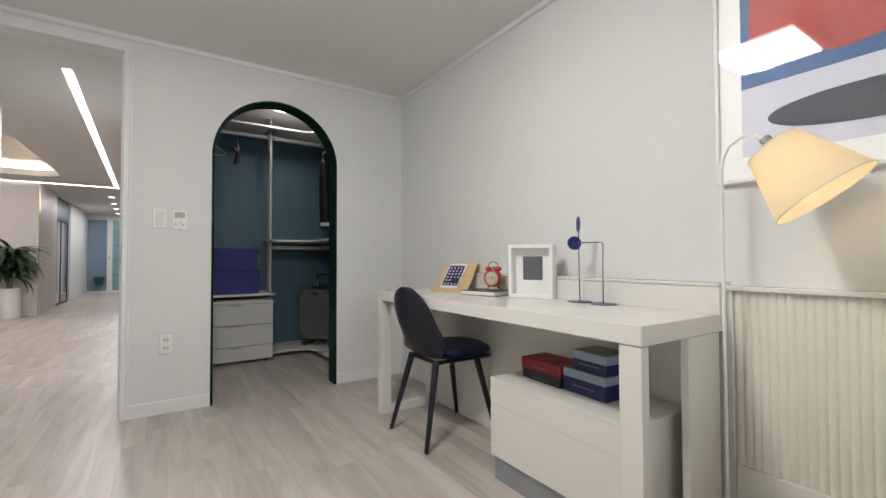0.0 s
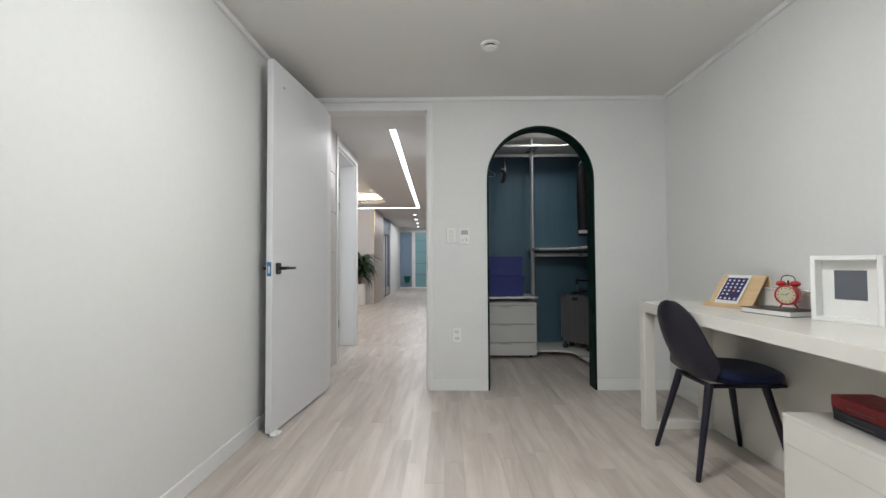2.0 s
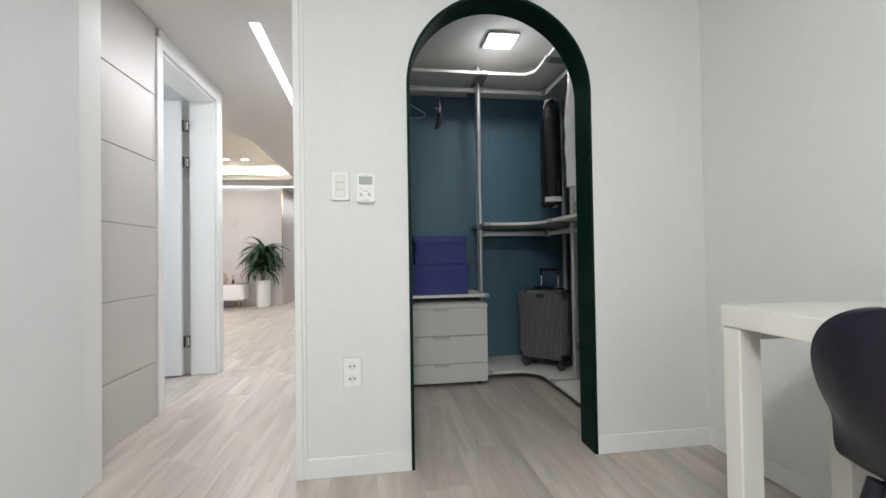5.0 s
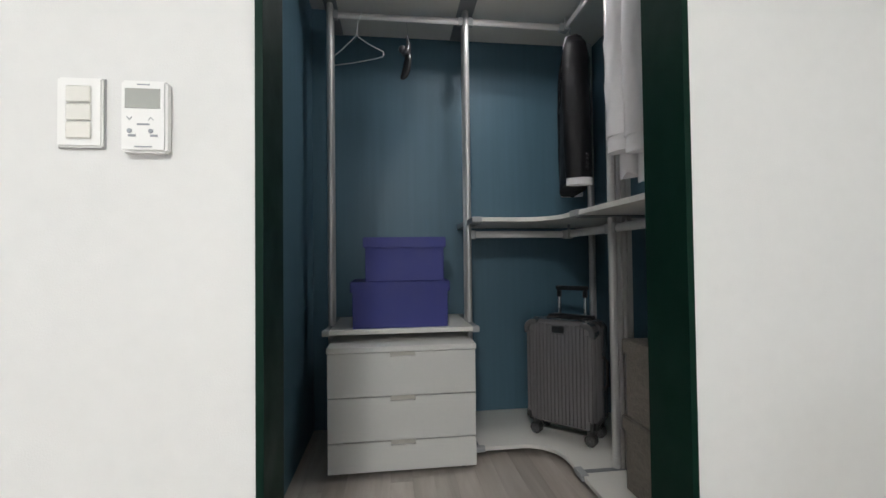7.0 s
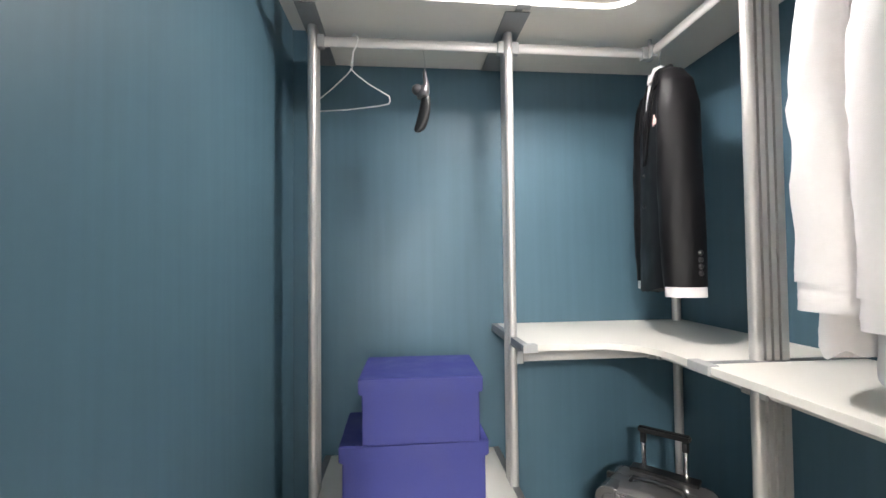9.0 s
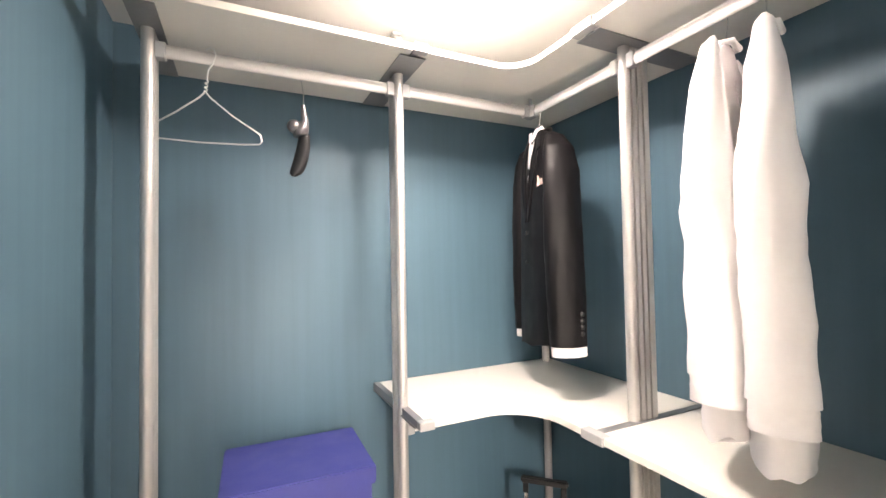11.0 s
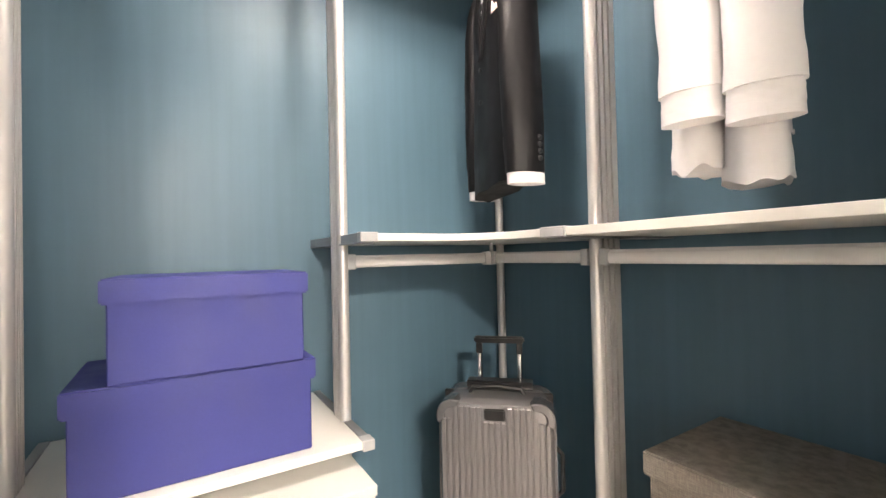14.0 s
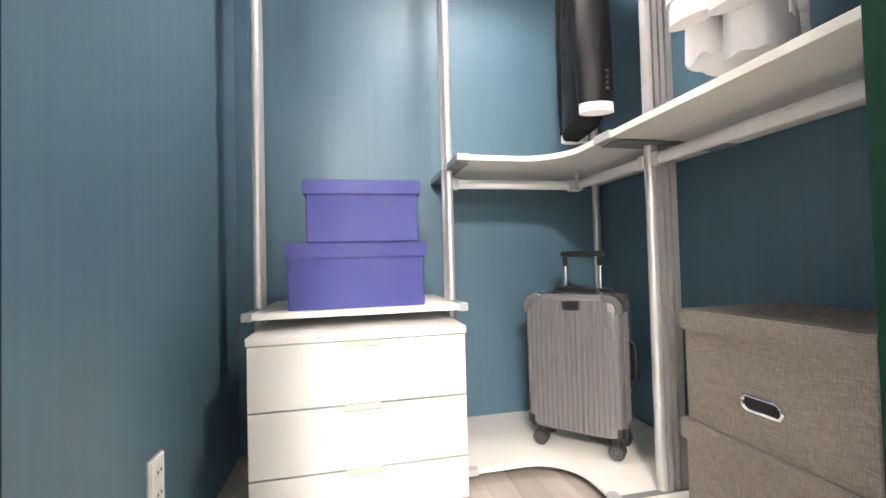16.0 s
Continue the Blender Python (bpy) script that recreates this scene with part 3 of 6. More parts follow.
# ---- closet fittings ----
def shelf_L(z, th, name, label, y_end=3.70, joint=4.42, r=0.16):
    """Corner shelf and straight shelf with a rounded inner corner, front edges at y 4.69 and x 1.875."""
    pts = [(1.512, 4.69), (1.875 - r, 4.69)] + arc(1.875 - r, 4.69 - r, r, 90, 0, 12)[1:] + [(1.875, joint), (CR - 0.004, joint), (CR - 0.004, CB - 0.004), (1.512, CB - 0.004)]
    o = thing(name, (1.9, 4.9, z), label, "shelf")
    part("corner_board", plate(pts, "z", z, z + th, 0.001), M_SHELF, o, world=True)
    part("straight_board", box(1.875, CR - 0.004, y_end, joint - 0.026, z, z + th, 0.001), M_SHELF, o, world=True)
    part("end_strip", box(1.488, 1.511, 4.71, CB - 0.004, z - 0.002, z + th + 0.001, 0.001), M_STRIP, o, "grey aluminium end strip", world=True)
    part("end_cap", box(1.487, 1.535, 4.682, 4.7095, z - 0.003, z + th + 0.003, 0.002), M_GREYPLASTIC, o, "grey plastic corner cap", world=True)
    part("joint_strip", box(1.90, CR - 0.006, joint - 0.0255, joint - 0.0005, z - 0.004, z + th + 0.0015, 0.001), M_STRIP, o, "grey aluminium joint strip", world=True)
    part("joint_cap", box(1.867, 1.8995, joint - 0.052, joint + 0.026, z - 0.003, z + th + 0.003, 0.002), M_GREYPLASTIC, o, "grey plastic joint cap", world=True)
    part("end_cap", box(1.867, 1.90, y_end - 0.026, y_end - 0.0005, z - 0.003, z + th + 0.003, 0.002), M_GREYPLASTIC, o, "grey plastic corner cap", world=True)
    return o


mid = shelf_L(1.132, 0.020, "corner_shelf", "cream laminate corner shelf with grey end caps on aluminium posts")
low = shelf_L(0.042, 0.018, "floor_platform", "cream laminate corner platform just above the floor")
top = shelf_L(2.250, 0.020, "top_shelf", "cream laminate top shelf under the closet ceiling", r=0.10)
part("straight_board", box(0.80, 1.487, 4.69, CB - 0.004, 2.250, 2.270, 0.001), M_SHELF, top, world=True)
part("end_cap", box(0.772, 0.7995, 4.682, 4.72, 2.247, 2.273, 0.002), M_GREYPLASTIC, top, "grey plastic corner cap", world=True)
part("end_strip", box(0.776, 0.7995, 4.721, CB - 0.004, 2.247, 2.273, 0.001), M_STRIP, top, "grey aluminium end strip", world=True)

dr = thing("drawer_shelf", (1.15, 4.92, 0.610), "cream laminate shelf over the drawer unit with grey end caps", "shelf")
part("board", box(0.813, 1.487, 4.69, CB - 0.004, 0.610, 0.630, 0.001), M_SHELF, dr, world=True)
for x0, x1 in ((0.789, 0.812), (1.488, 1.511)):
    part("end_strip", box(x0, x1, 4.721, CB - 0.004, 0.608, 0.632, 0.001), M_STRIP, dr, "grey aluminium end strip", world=True)
    part("end_cap", box(x0 - 0.004, x1 + 0.004, 4.682, 4.72, 0.606, 0.633, 0.002), M_GREYPLASTIC, dr, "grey plastic corner cap", world=True)


def post(x, y, rz, z0=0.0, z1=ZC2, deep=0.058):
    """Extruded upright: round nose and ribbed body, its nose towards local -y."""
    o = thing("aluminium_post", (x, y, z0), "ribbed aluminium wardrobe upright from floor to ceiling", "wardrobe post", rz=rz, group="closet uprights")
    w = 0.0155
    side = []
    n = 3 if deep > 0.06 else 1
    step = (deep - w - 0.014) / n
    for k in range(n):
        c = -deep / 2 + w + 0.008 + k * step
        side += [(w, c), (w - 0.011, c + 0.0006), (w - 0.011, c + 0.0074), (w, c + 0.008)]
    side += [(w, deep / 2), (-w, deep / 2)]
    side += [(-p, q) for p, q in reversed(side[:-2])]
    prof = arc(0, -deep / 2 + w, w, 180, 360, 12) + side
    part("upright", plate(prof, "z", 0.012, z1 - z0 - 0.03), M_ALU, o)
    part("foot", cyl((0, 0, 0), (0, 0, 0.012), 0.018, 0.015, 16), M_GREYPLASTIC, o)
    part("top_screw", cyl((0, 0, z1 - z0 - 0.03), (0, 0, z1 - z0 - 0.012), 0.008, n=10), M_ALU, o)
    part("top_foot", box(-0.016, 0.016, -0.016, 0.016, z1 - z0 - 0.012, z1 - z0 - 0.0005, 0.003), M_GREYPLASTIC, o)
    return o


PY = 4.862
post(0.805, PY + 0.012, 0, deep=0.075)
post(1.497, PY + 0.012, 0, deep=0.075)
post(2.077, 4.418, -90, deep=0.098)
post(2.302, 5.125, -45, deep=0.044)
post(2.077, 3.735, -90, deep=0.098)


def bracket(pts, z, label="grey aluminium shelf bracket plate"):
    return part("bracket", plate(pts, "z", z - 0.0045, z - 0.0005, 0.0008), M_STRIP, top if z > 2 else mid, label, world=True)


for z in (2.248, 1.130):
    if z > 2:
        bracket([(0.775, 4.72), (0.84, 4.72), (0.84, CB - 0.01), (0.775, CB - 0.01)], z)
    bracket([(1.484 if z < 2 else 1.455, 4.72), (1.54, 4.72), (1.54, CB - 0.01), (1.484 if z < 2 else 1.455, CB - 0.01)], z)
    bracket([(1.90, 4.37), (CR - 0.01, 4.37), (CR - 0.01, 4.455), (1.90, 4.455)], z)


def rail(p0, p1, name="hanging_rail", label="white aluminium oval hanging rail under the shelf"):
    o = thing(name, p0, label, "clothes rail", group="closet rails")
    p0, p1 = Vector(p0), Vector(p1)
    d = (p1 - p0).normalized()
    s = Vector((-d.y, d.x, 0))
    prof = [(0.009 * math.cos(a), 0.016 * math.sin(a)) for a in [2 * math.pi * k / 18 for k in range(18)]]
    b = bmesh.new()
    r0 = [b.verts.new(p0 + s * u + Vector((0, 0, v))) for u, v in prof]
    r1 = [b.verts.new(p1 + s * u + Vector((0, 0, v))) for u, v in prof]
    for k in range(18):
        b.faces.new((r0[k], r0[(k + 1) % 18], r1[(k + 1) % 18], r1[k]))
    b.faces.new(r0[::-1])
    b.faces.new(r1)
    part("rail", b, M_ALUW, o, world=True)
    part("rib", box(min(p0.x, p1.x) - abs(s.x) * 0.004, max(p0.x, p1.x) + abs(s.x) * 0.004, min(p0.y, p1.y) - abs(s.y) * 0.004, max(p0.y, p1.y) + abs(s.y) * 0.004, p0.z + 0.014, p0.z + 0.020), M_ALU, o, world=True)
    for p, q in ((p0, 1), (p1, -1)):
        c = p + d * q * 0.008
        part("rail_socket", box(c.x - 0.013, c.x + 0.013, c.y - 0.013, c.y + 0.013, p.z - 0.021, p.z + 0.024, 0.003), M_GREYPLASTIC, o, world=True)
    return o


for z in (2.192, 1.076):
    if z > 2:
        rail((0.824, PY, z), (1.478, PY, z))
    rail((1.516, PY, z), (2.03, PY, z))
    rail((2.045, 4.85, z), (2.045, 4.44, z))
    rail((2.045, 4.396, z), (2.045, 3.756, z))
    o = thing("rail_corner_joint", (2.045, PY, z), "grey plastic corner joint of the hanging rails", "rail joint")
    part("joint", box(-0.013, 0.013, -0.012, 0.018, -0.022, 0.026, 0.003), M_GREYPLASTIC, o)
    part("drop", cyl((0, 0, 0.026), (0, 0, 0.055), 0.007, n=10), M_GREYPLASTIC, o)

# closet light
o = thing("closet_light", (1.57, 4.46, ZC2 - 0.012), "small square flat white ceiling light, switched on", "ceiling light")
part("frame", box(-0.105, 0.105, -0.105, 0.105, 0.002, 0.012, 0.002), M_WHITEP, o)
bm = box(-0.105, -0.0965, -0.105, 0.105, -0.006, 0.0018)
box(0.0965, 0.105, -0.105, 0.105, -0.006, 0.0018, bm=bm)
box(-0.0963, 0.0963, -0.105, -0.0965, -0.006, 0.0018, bm=bm)
box(-0.0963, 0.0963, 0.0965, 0.105, -0.006, 0.0018, bm=bm)
part("rim", bm, M_WHITEP, o)
part("diffuser", box(-0.096, 0.096, -0.096, 0.096, -0.0005, 0.0018), M_LEDC, o, "bright square diffuser")

# drawer unit
o = thing("drawer_unit", (1.148, 4.85, 0), "pale three-drawer unit on castors with cut-out grips", "drawer unit")
x0, x1, yf, yb = 0.822, 1.474, 4.587, 5.10
part("top_board", box(x0 - 0.004, x1 + 0.004, yf - 0.004, yb, 0.549, 0.573, 0.002), M_DRAWER, o, world=True)
bm = box(x0, x0 + 0.018, yf + 0.022, yb, 0.036, 0.5485)
box(x1 - 0.018, x1, yf + 0.022, yb, 0.036, 0.5485, bm=bm)
box(x0 + 0.018, x1 - 0.018, yb - 0.010, yb, 0.036, 0.5485, bm=bm)
box(x0 + 0.018, x1 - 0.018, yf + 0.022, yb - 0.010, 0.036, 0.048, bm=bm)
part("carcass", bm, M_DRAWER, o, world=True)
# dark sheet added so the joints between the fronts look shaded
part("shadow_gap", box(x0 + 0.018, x1 - 0.018, yf + 0.030, yf + 0.034, 0.060, 0.5485), M_GAPSHADE, o, "near-black sheet painted as the shade behind the drawer fronts", world=True)
xm = (x0 + x1) / 2
for z0, z1 in ((0.3565, 0.546), (0.1635, 0.3515), (0.030, 0.1585)):
    f = part("drawer_front", plate([(x0, z0), (x1, z0), (x1, z1), (xm + 0.055, z1), (xm + 0.055, z1 - 0.018), (xm - 0.055, z1 - 0.018), (xm - 0.055, z1), (x0, z1)], "y", yf, yf + 0.018, 0.0012), M_DRAWER, o, world=True)
    part("grip", box(xm - 0.055, xm + 0.055, yf + 0.012, yf + 0.021, z1 - 0.018, z1 + 0.001, 0.001), M_GRIP, f, "recessed beige grip strip", world=True)
for cx, cy in ((x0 + 0.05, yf + 0.06), (x1 - 0.05, yf + 0.06), (x0 + 0.05, yb - 0.06), (x1 - 0.05, yb - 0.06)):
    c = part("castor", cyl((cx, cy, 0.028), (cx, cy, 0.036), 0.014, n=14), M_RUBBER, o, "small black castor", world=True)
    part("wheel", cyl((cx - 0.012, cy, 0.0155), (cx + 0.012, cy, 0.0155), 0.0155, n=18, bev=0.002), M_RUBBER, c, world=True)


def lidded_box(name, x, y, z, w, d, h, lid_h, material, label, rz=0, grip=False, side="y"):
    o = thing(name, (x, y, z), label, "storage box", rz=rz, group="stacked storage boxes")
    part("body", box(-w / 2, w / 2, -d / 2, d / 2, 0, h - 0.004, 0.003), material, o)
    part("lid", box(-w / 2 - 0.010, w / 2 + 0.010, -d / 2 - 0.010, d / 2 + 0.010, h - lid_h, h, 0.004, seg=2), material, o)
    if grip:
        ring = [(0.045 * (1 if abs(math.cos(a)) > 0 else 0) * 0 + math.copysign(0.030, math.cos(a)) + 0.017 * math.cos(a), 0.017 * math.sin(a)) for a in [2 * math.pi * (k + 0.5) / 24 for k in range(24)]]
        zc = h * 0.34
        # no opening is cut: a dark plate paints the hole's shaded inside
        part("grip_hole", plate([(p[0] * 0.9, zc + p[1] * 0.8) for p in ring], "y", -d / 2 - 0.0012, -d / 2 - 0.0004), M_GAPSHADE, o, "near-black plate painted as the shaded inside of the grip hole")
        part("eyelet", tube([(p[0], -d / 2 - 0.002, zc + p[1]) for p in ring], 0.0045, 8, closed=True), M_CHROME, o, "polished metal eyelet")
    return o


lidded_box("blue_storage_box", 1.143, 4.868, 0.630, 0.452, 0.285, 0.222, 0.052, M_BLUEBOX, "larger violet-blue lidded card box on the drawer shelf", rz=0.6)
lidded_box("blue_storage_box", 1.168, 4.852, 0.852, 0.370, 0.285, 0.208, 0.050, M_BLUEBOX, "smaller violet-blue lidded card box on top of the larger one", rz=-1.2)
lidded_box("linen_storage_box", 2.165, 4.045, 0.060, 0.43, 0.335, 0.282, 0.055, M_LINEN, "taupe linen storage box under another one", rz=-90, grip=True)
lidded_box("linen_storage_box", 2.168, 4.040, 0.342, 0.43, 0.335, 0.295, 0.055, M_LINEN, "taupe linen lidded storage box with a metal eyelet grip", rz=-90, grip=True)

# ---- suitcase: local -y is its front, wheels on the platform ----
sc = thing("suitcase", (1.982, 4.768, 0.060), "silver grey ribbed hard-shell cabin suitcase with its handle up", "suitcase", rz=-45)
W, D, Z0, Z1 = 0.350, 0.215, 0.068, 0.566


def rounded(w, z0, z1, r, n=8):
    return arc(w / 2 - r, z0 + r, r, -90, 0, n) + arc(w / 2 - r, z1 - r, r, 0, 90, n) + arc(-w / 2 + r, z1 - r, r, 90, 180, n) + arc(-w / 2 + r, z0 + r, r, 180, 270, n)


def shell(ya, yb, s):
    """Half shell with a rounded rim, its flat face towards ya."""
    b = bmesh.new()
    rings = []
    for inset, yy in ((0.030, ya), (0.012, ya + s * 0.006), (0.003, ya + s * 0.020), (0.0, ya + s * 0.036), (0.0, yb)):
        rings.append([b.verts.new((p[0], yy, p[1])) for p in rounded(W - 2 * inset, Z0 + inset, Z1 - inset, 0.048 - inset * 0.6)])
    n = len(rings[0])
    for r0, r1 in zip(rings, rings[1:]):
        for k in range(n):
            b.faces.new((r0[k], r0[(k + 1) % n], r1[(k + 1) % n], r1[k]))
    b.faces.new(rings[0])
    b.faces.new(rings[-1][::-1])
    return b


front = part("front_shell", shell(-D / 2, -0.004, 1), M_CASE, sc)
back = part("back_shell", shell(D / 2, 0.004, -1), M_CASE, sc)
for k in range(18):
    xk = -W / 2 + 0.020 + k * (W - 0.040) / 17
    lo, hi = Z0 + 0.018, Z1 - 0.016
    if abs(xk) > W / 2 - 0.055:
        lo, hi = Z0 + 0.056, Z1 - 0.056
    if abs(xk) < 0.035:
        hi = Z1 - 0.060
    part("rib", box(xk - 0.0068, xk + 0.0068, -D / 2 - 0.0085, -D / 2 + 0.004, lo, hi, 0.0022), M_CASE, front)
for s in (-1, 1):
    for k in range(4):
        yk = -D / 2 + 0.030 + k * 0.018
        part("side_rib", tube([(s * (W / 2 - 0.001), yk, Z0 + 0.06), (s * (W / 2 + 0.001), yk, 0.32), (s * (W / 2 - 0.001), yk, Z1 - 0.06)], 0.0045, 6), M_CASE, front)
for sx in (-1, 1):
    for szk in (0, 1):
        zc = Z1 - 0.034 if szk else Z0 + 0.034
        bm = box(sx * W / 2 - 0.040 if sx > 0 else -W / 2 + 0.002, W / 2 - 0.002 if sx > 0 else -W / 2 + 0.040, -D / 2 - 0.003, -D / 2 + 0.055, zc - 0.028, zc + 0.028, 0.012, seg=3)
        if szk:
            bm.free()
            ca, cz, a0 = sx * (W / 2 - 0.048), Z1 - 0.048, -25 if sx > 0 else 65
            band = arc(ca, cz, 0.0505, a0, a0 + 140, 14) + arc(ca, cz, 0.026, a0 + 140, a0, 10)
            bm = plate(band, "y", -D / 2 - 0.010, -D / 2 + 0.060, 0.004)
            part("corner_guard", bm, M_CASEG, front, "glossy silver corner guard")
        else:
            part("corner_guard", bm, M_BLACK, front, "black wheel corner guard")
part("zip_band", box(-W / 2 + 0.002, W / 2 - 0.002, -0.009, 0.006, Z0 + 0.010, Z1 - 0.002, 0.003), M_RUBBER, sc, "black zip band")
part("name_badge", box(-0.032, 0.032, -D / 2 - 0.0045, -D / 2 + 0.02, Z1 - 0.056, Z1 - 0.022, 0.004, seg=2), M_BLACK, front, "black badge plate")
part("top_grip", tube([(-0.085, -0.03, Z1 - 0.002), (-0.075, -0.03, Z1 + 0.016), (0, -0.03, Z1 + 0.022), (0.075, -0.03, Z1 + 0.016), (0.085, -0.03, Z1 - 0.002)], 0.008), M_BLACK, sc, "black carry grip")
part("side_grip", tube([(W / 2 + 0.002, 0.0, 0.25), (W / 2 + 0.022, 0.0, 0.27), (W / 2 + 0.022, 0.0, 0.38), (W / 2 + 0.002, 0.0, 0.40)], 0.007), M_BLACK, sc, "black side grip")
for z in (0.23, 0.415, 0.44):
    part("lock_stud", cyl((W / 2 - 0.002, -0.012, z), (W / 2 + 0.006, -0.012, z), 0.007, n=12), M_CHROME, sc, "small chrome stud")
th = part("tow_handle", box(-0.085, 0.085, D / 2 - 0.038, D / 2 - 0.014, 0.700, 0.722, 0.005, seg=2), M_BLACK, sc, "black pull handle on chrome tubes")
for s in (-0.068, 0.068):
    part("handle_leg", box(s - 0.010, s + 0.010, D / 2 - 0.036, D / 2 - 0.016, 0.664, 0.6998, 0.003), M_BLACK, th)
    part("handle_tube", cyl((s, D / 2 - 0.026, Z1 - 0.02), (s, D / 2 - 0.026, 0.665), 0.0095, n=14), M_CHROME, th)
part("handle_base", box(-0.11, 0.11, D / 2 - 0.055, D / 2 - 0.004, Z1 - 0.006, Z1 + 0.012, 0.003), M_BLACK, sc)
for sx in (-1, 1):
    for sy in (-1, 1):
        cx, cy = sx * (W / 2 - 0.038), sy * (D / 2 - 0.042)
        wv = part("wheel_mount", cyl((cx, cy, 0.052), (cx, cy, Z0 + 0.012), 0.018, 0.024, n=16), M_BLACK, sc, "black castor mount")
        for q in (-0.013, 0.013):
            part("wheel", cyl((cx, cy + q - 0.008, 0.028), (cx, cy + q + 0.008, 0.028), 0.028, n=22, bev=0.004), M_RUBBER, wv)
            hub = cyl((cx, cy + q - 0.0095, 0.028), (cx, cy + q + 0.0095, 0.028), 0.006, n=14)
            for e in (-1, 1):
                ye = cy + q + e * 0.0088
                tube([(cx + 0.018 * math.cos(math.pi * k / 10), ye, 0.028 + 0.018 * math.sin(math.pi * k / 10)) for k in range(20)], 0.0024, 6, closed=True, bm=hub)
                for k in range(6):
                    ca, sa = math.cos(math.pi * k / 3), math.sin(math.pi * k / 3)
                    tube([(cx, ye, 0.028), (cx + 0.018 * ca, ye, 0.028 + 0.018 * sa)], 0.0024, 6, bm=hub)
            part("hub", hub, M_CASEG, wv, "silver hub with spokes")


for c in sc.children_recursive:
    for v in c.data.vertices:
        v.co = (v.co.x * 1.015, v.co.y, v.co.z * 1.032)


# ---- garments: local x across the shoulders, local -y the front ----
def hook(o, z=0.0, material=M_CHROME):
    part("hanger_hook", tube([(0, 0, z - 0.100), (0, 0, z - 0.055), (0.012, 0, z - 0.030), (0.018, 0, z - 0.006), (0.010, 0, z + 0.012), (-0.004, 0, z + 0.018), (-0.014, 0, z + 0.010)], 0.0018, 8), material, o, "bent wire hook")


def fold(u, v, amp, seed):
    return amp * noise.noise(Vector((u * 3.1 + seed, v * 2.2, seed * 1.7)))


def crease(p, amp, seed):
    """Sharp-edged folds, from the valleys of a noise."""
    n = noise.noise(Vector((p.x * 11 + seed, p.y * 11 - seed, p.z * 7 + seed * 0.3)))
    m = noise.noise(Vector((p.x * 25 - seed, p.y * 25, p.z * 21 + seed)))
    return amp * ((0.28 - abs(n)) * 1.6 + (0.22 - abs(m)) * 0.8)


def garment_body(zt, zb, hw_top, hw_mid, hw_bot, dep_top, dep_bot, seed, amp, crinkle=0.0, u0=0.12, hem=0.0):
    def f(u, v):
        a = 2 * math.pi * v
        z = zt + (zb - zt) * u
        if u < u0:
            k = math.sin(u / u0 * math.pi / 2)
            hw = 0.035 + (hw_top - 0.035) * k
        else:
            k = (u - u0) / (1 - u0)
            hw = hw_top + (hw_mid - hw_top) * min(1, k * 2) if k < 0.5 else hw_mid + (hw_bot - hw_mid) * (k - 0.5) * 2
        dep = (dep_top + (dep_bot - dep_top) * u) * (0.45 + 0.55 * min(1, u / 0.2))
        c, s = math.cos(a), math.sin(a)
        r = 1 + fold(c * 1.5, u * 2, amp, seed) + 0.35 * fold(s * 2 + 4, u * 1.2, amp, seed + 5)
        q = Vector((hw * math.copysign(abs(c) ** 0.75, c) * (0.94 + 0.06 * r), dep * math.copysign(abs(s) ** 0.85, s) * r, z))
        if crinkle:
            w = crease(q, crinkle * min(1, u * 3), seed)
            q += Vector((c * w, s * w, 0))
        q.z += hem * u ** 8 * (c * 0.6 + noise.noise(Vector((c * 2 + seed, s * 2, 1))))
        return q
    return grid_mesh(f, 56, 60, close_v=True)


def sleeve(path, radii, wide, seed, amp, crinkle=0.0, thin=1.0):
    """A hanging sleeve, wide along y (front to back) and thin along x."""
    pts = [Vector(p) for p in path]

    def f(u, v):
        k = u * (len(pts) - 1)
        i = min(int(k), len(pts) - 2)
        w = k - i
        p = pts[i].lerp(pts[i + 1], w)
        r = radii[i] + (radii[i + 1] - radii[i]) * w
        a = 2 * math.pi * v
        c, s = math.cos(a), math.sin(a)
        q = 1 + fold(c + u * 1.2, s * 1.2 + u * 2.2, amp, seed) + 0.5 * fold(c * 3 + u * 5, s * 3 - u * 4, amp, seed + 8)
        o = Vector((p.x + r * thin * c * q, p.y + r * wide * s * q, p.z))
        if crinkle:
            w = crease(o, crinkle * (0.25 + 1.2 * math.exp(-((u - 0.68) / 0.2) ** 2)), seed)
            o += Vector((c * w, s * w, w * 0.4))
        return o
    return grid_mesh(f, 52, 44, close_v=True)


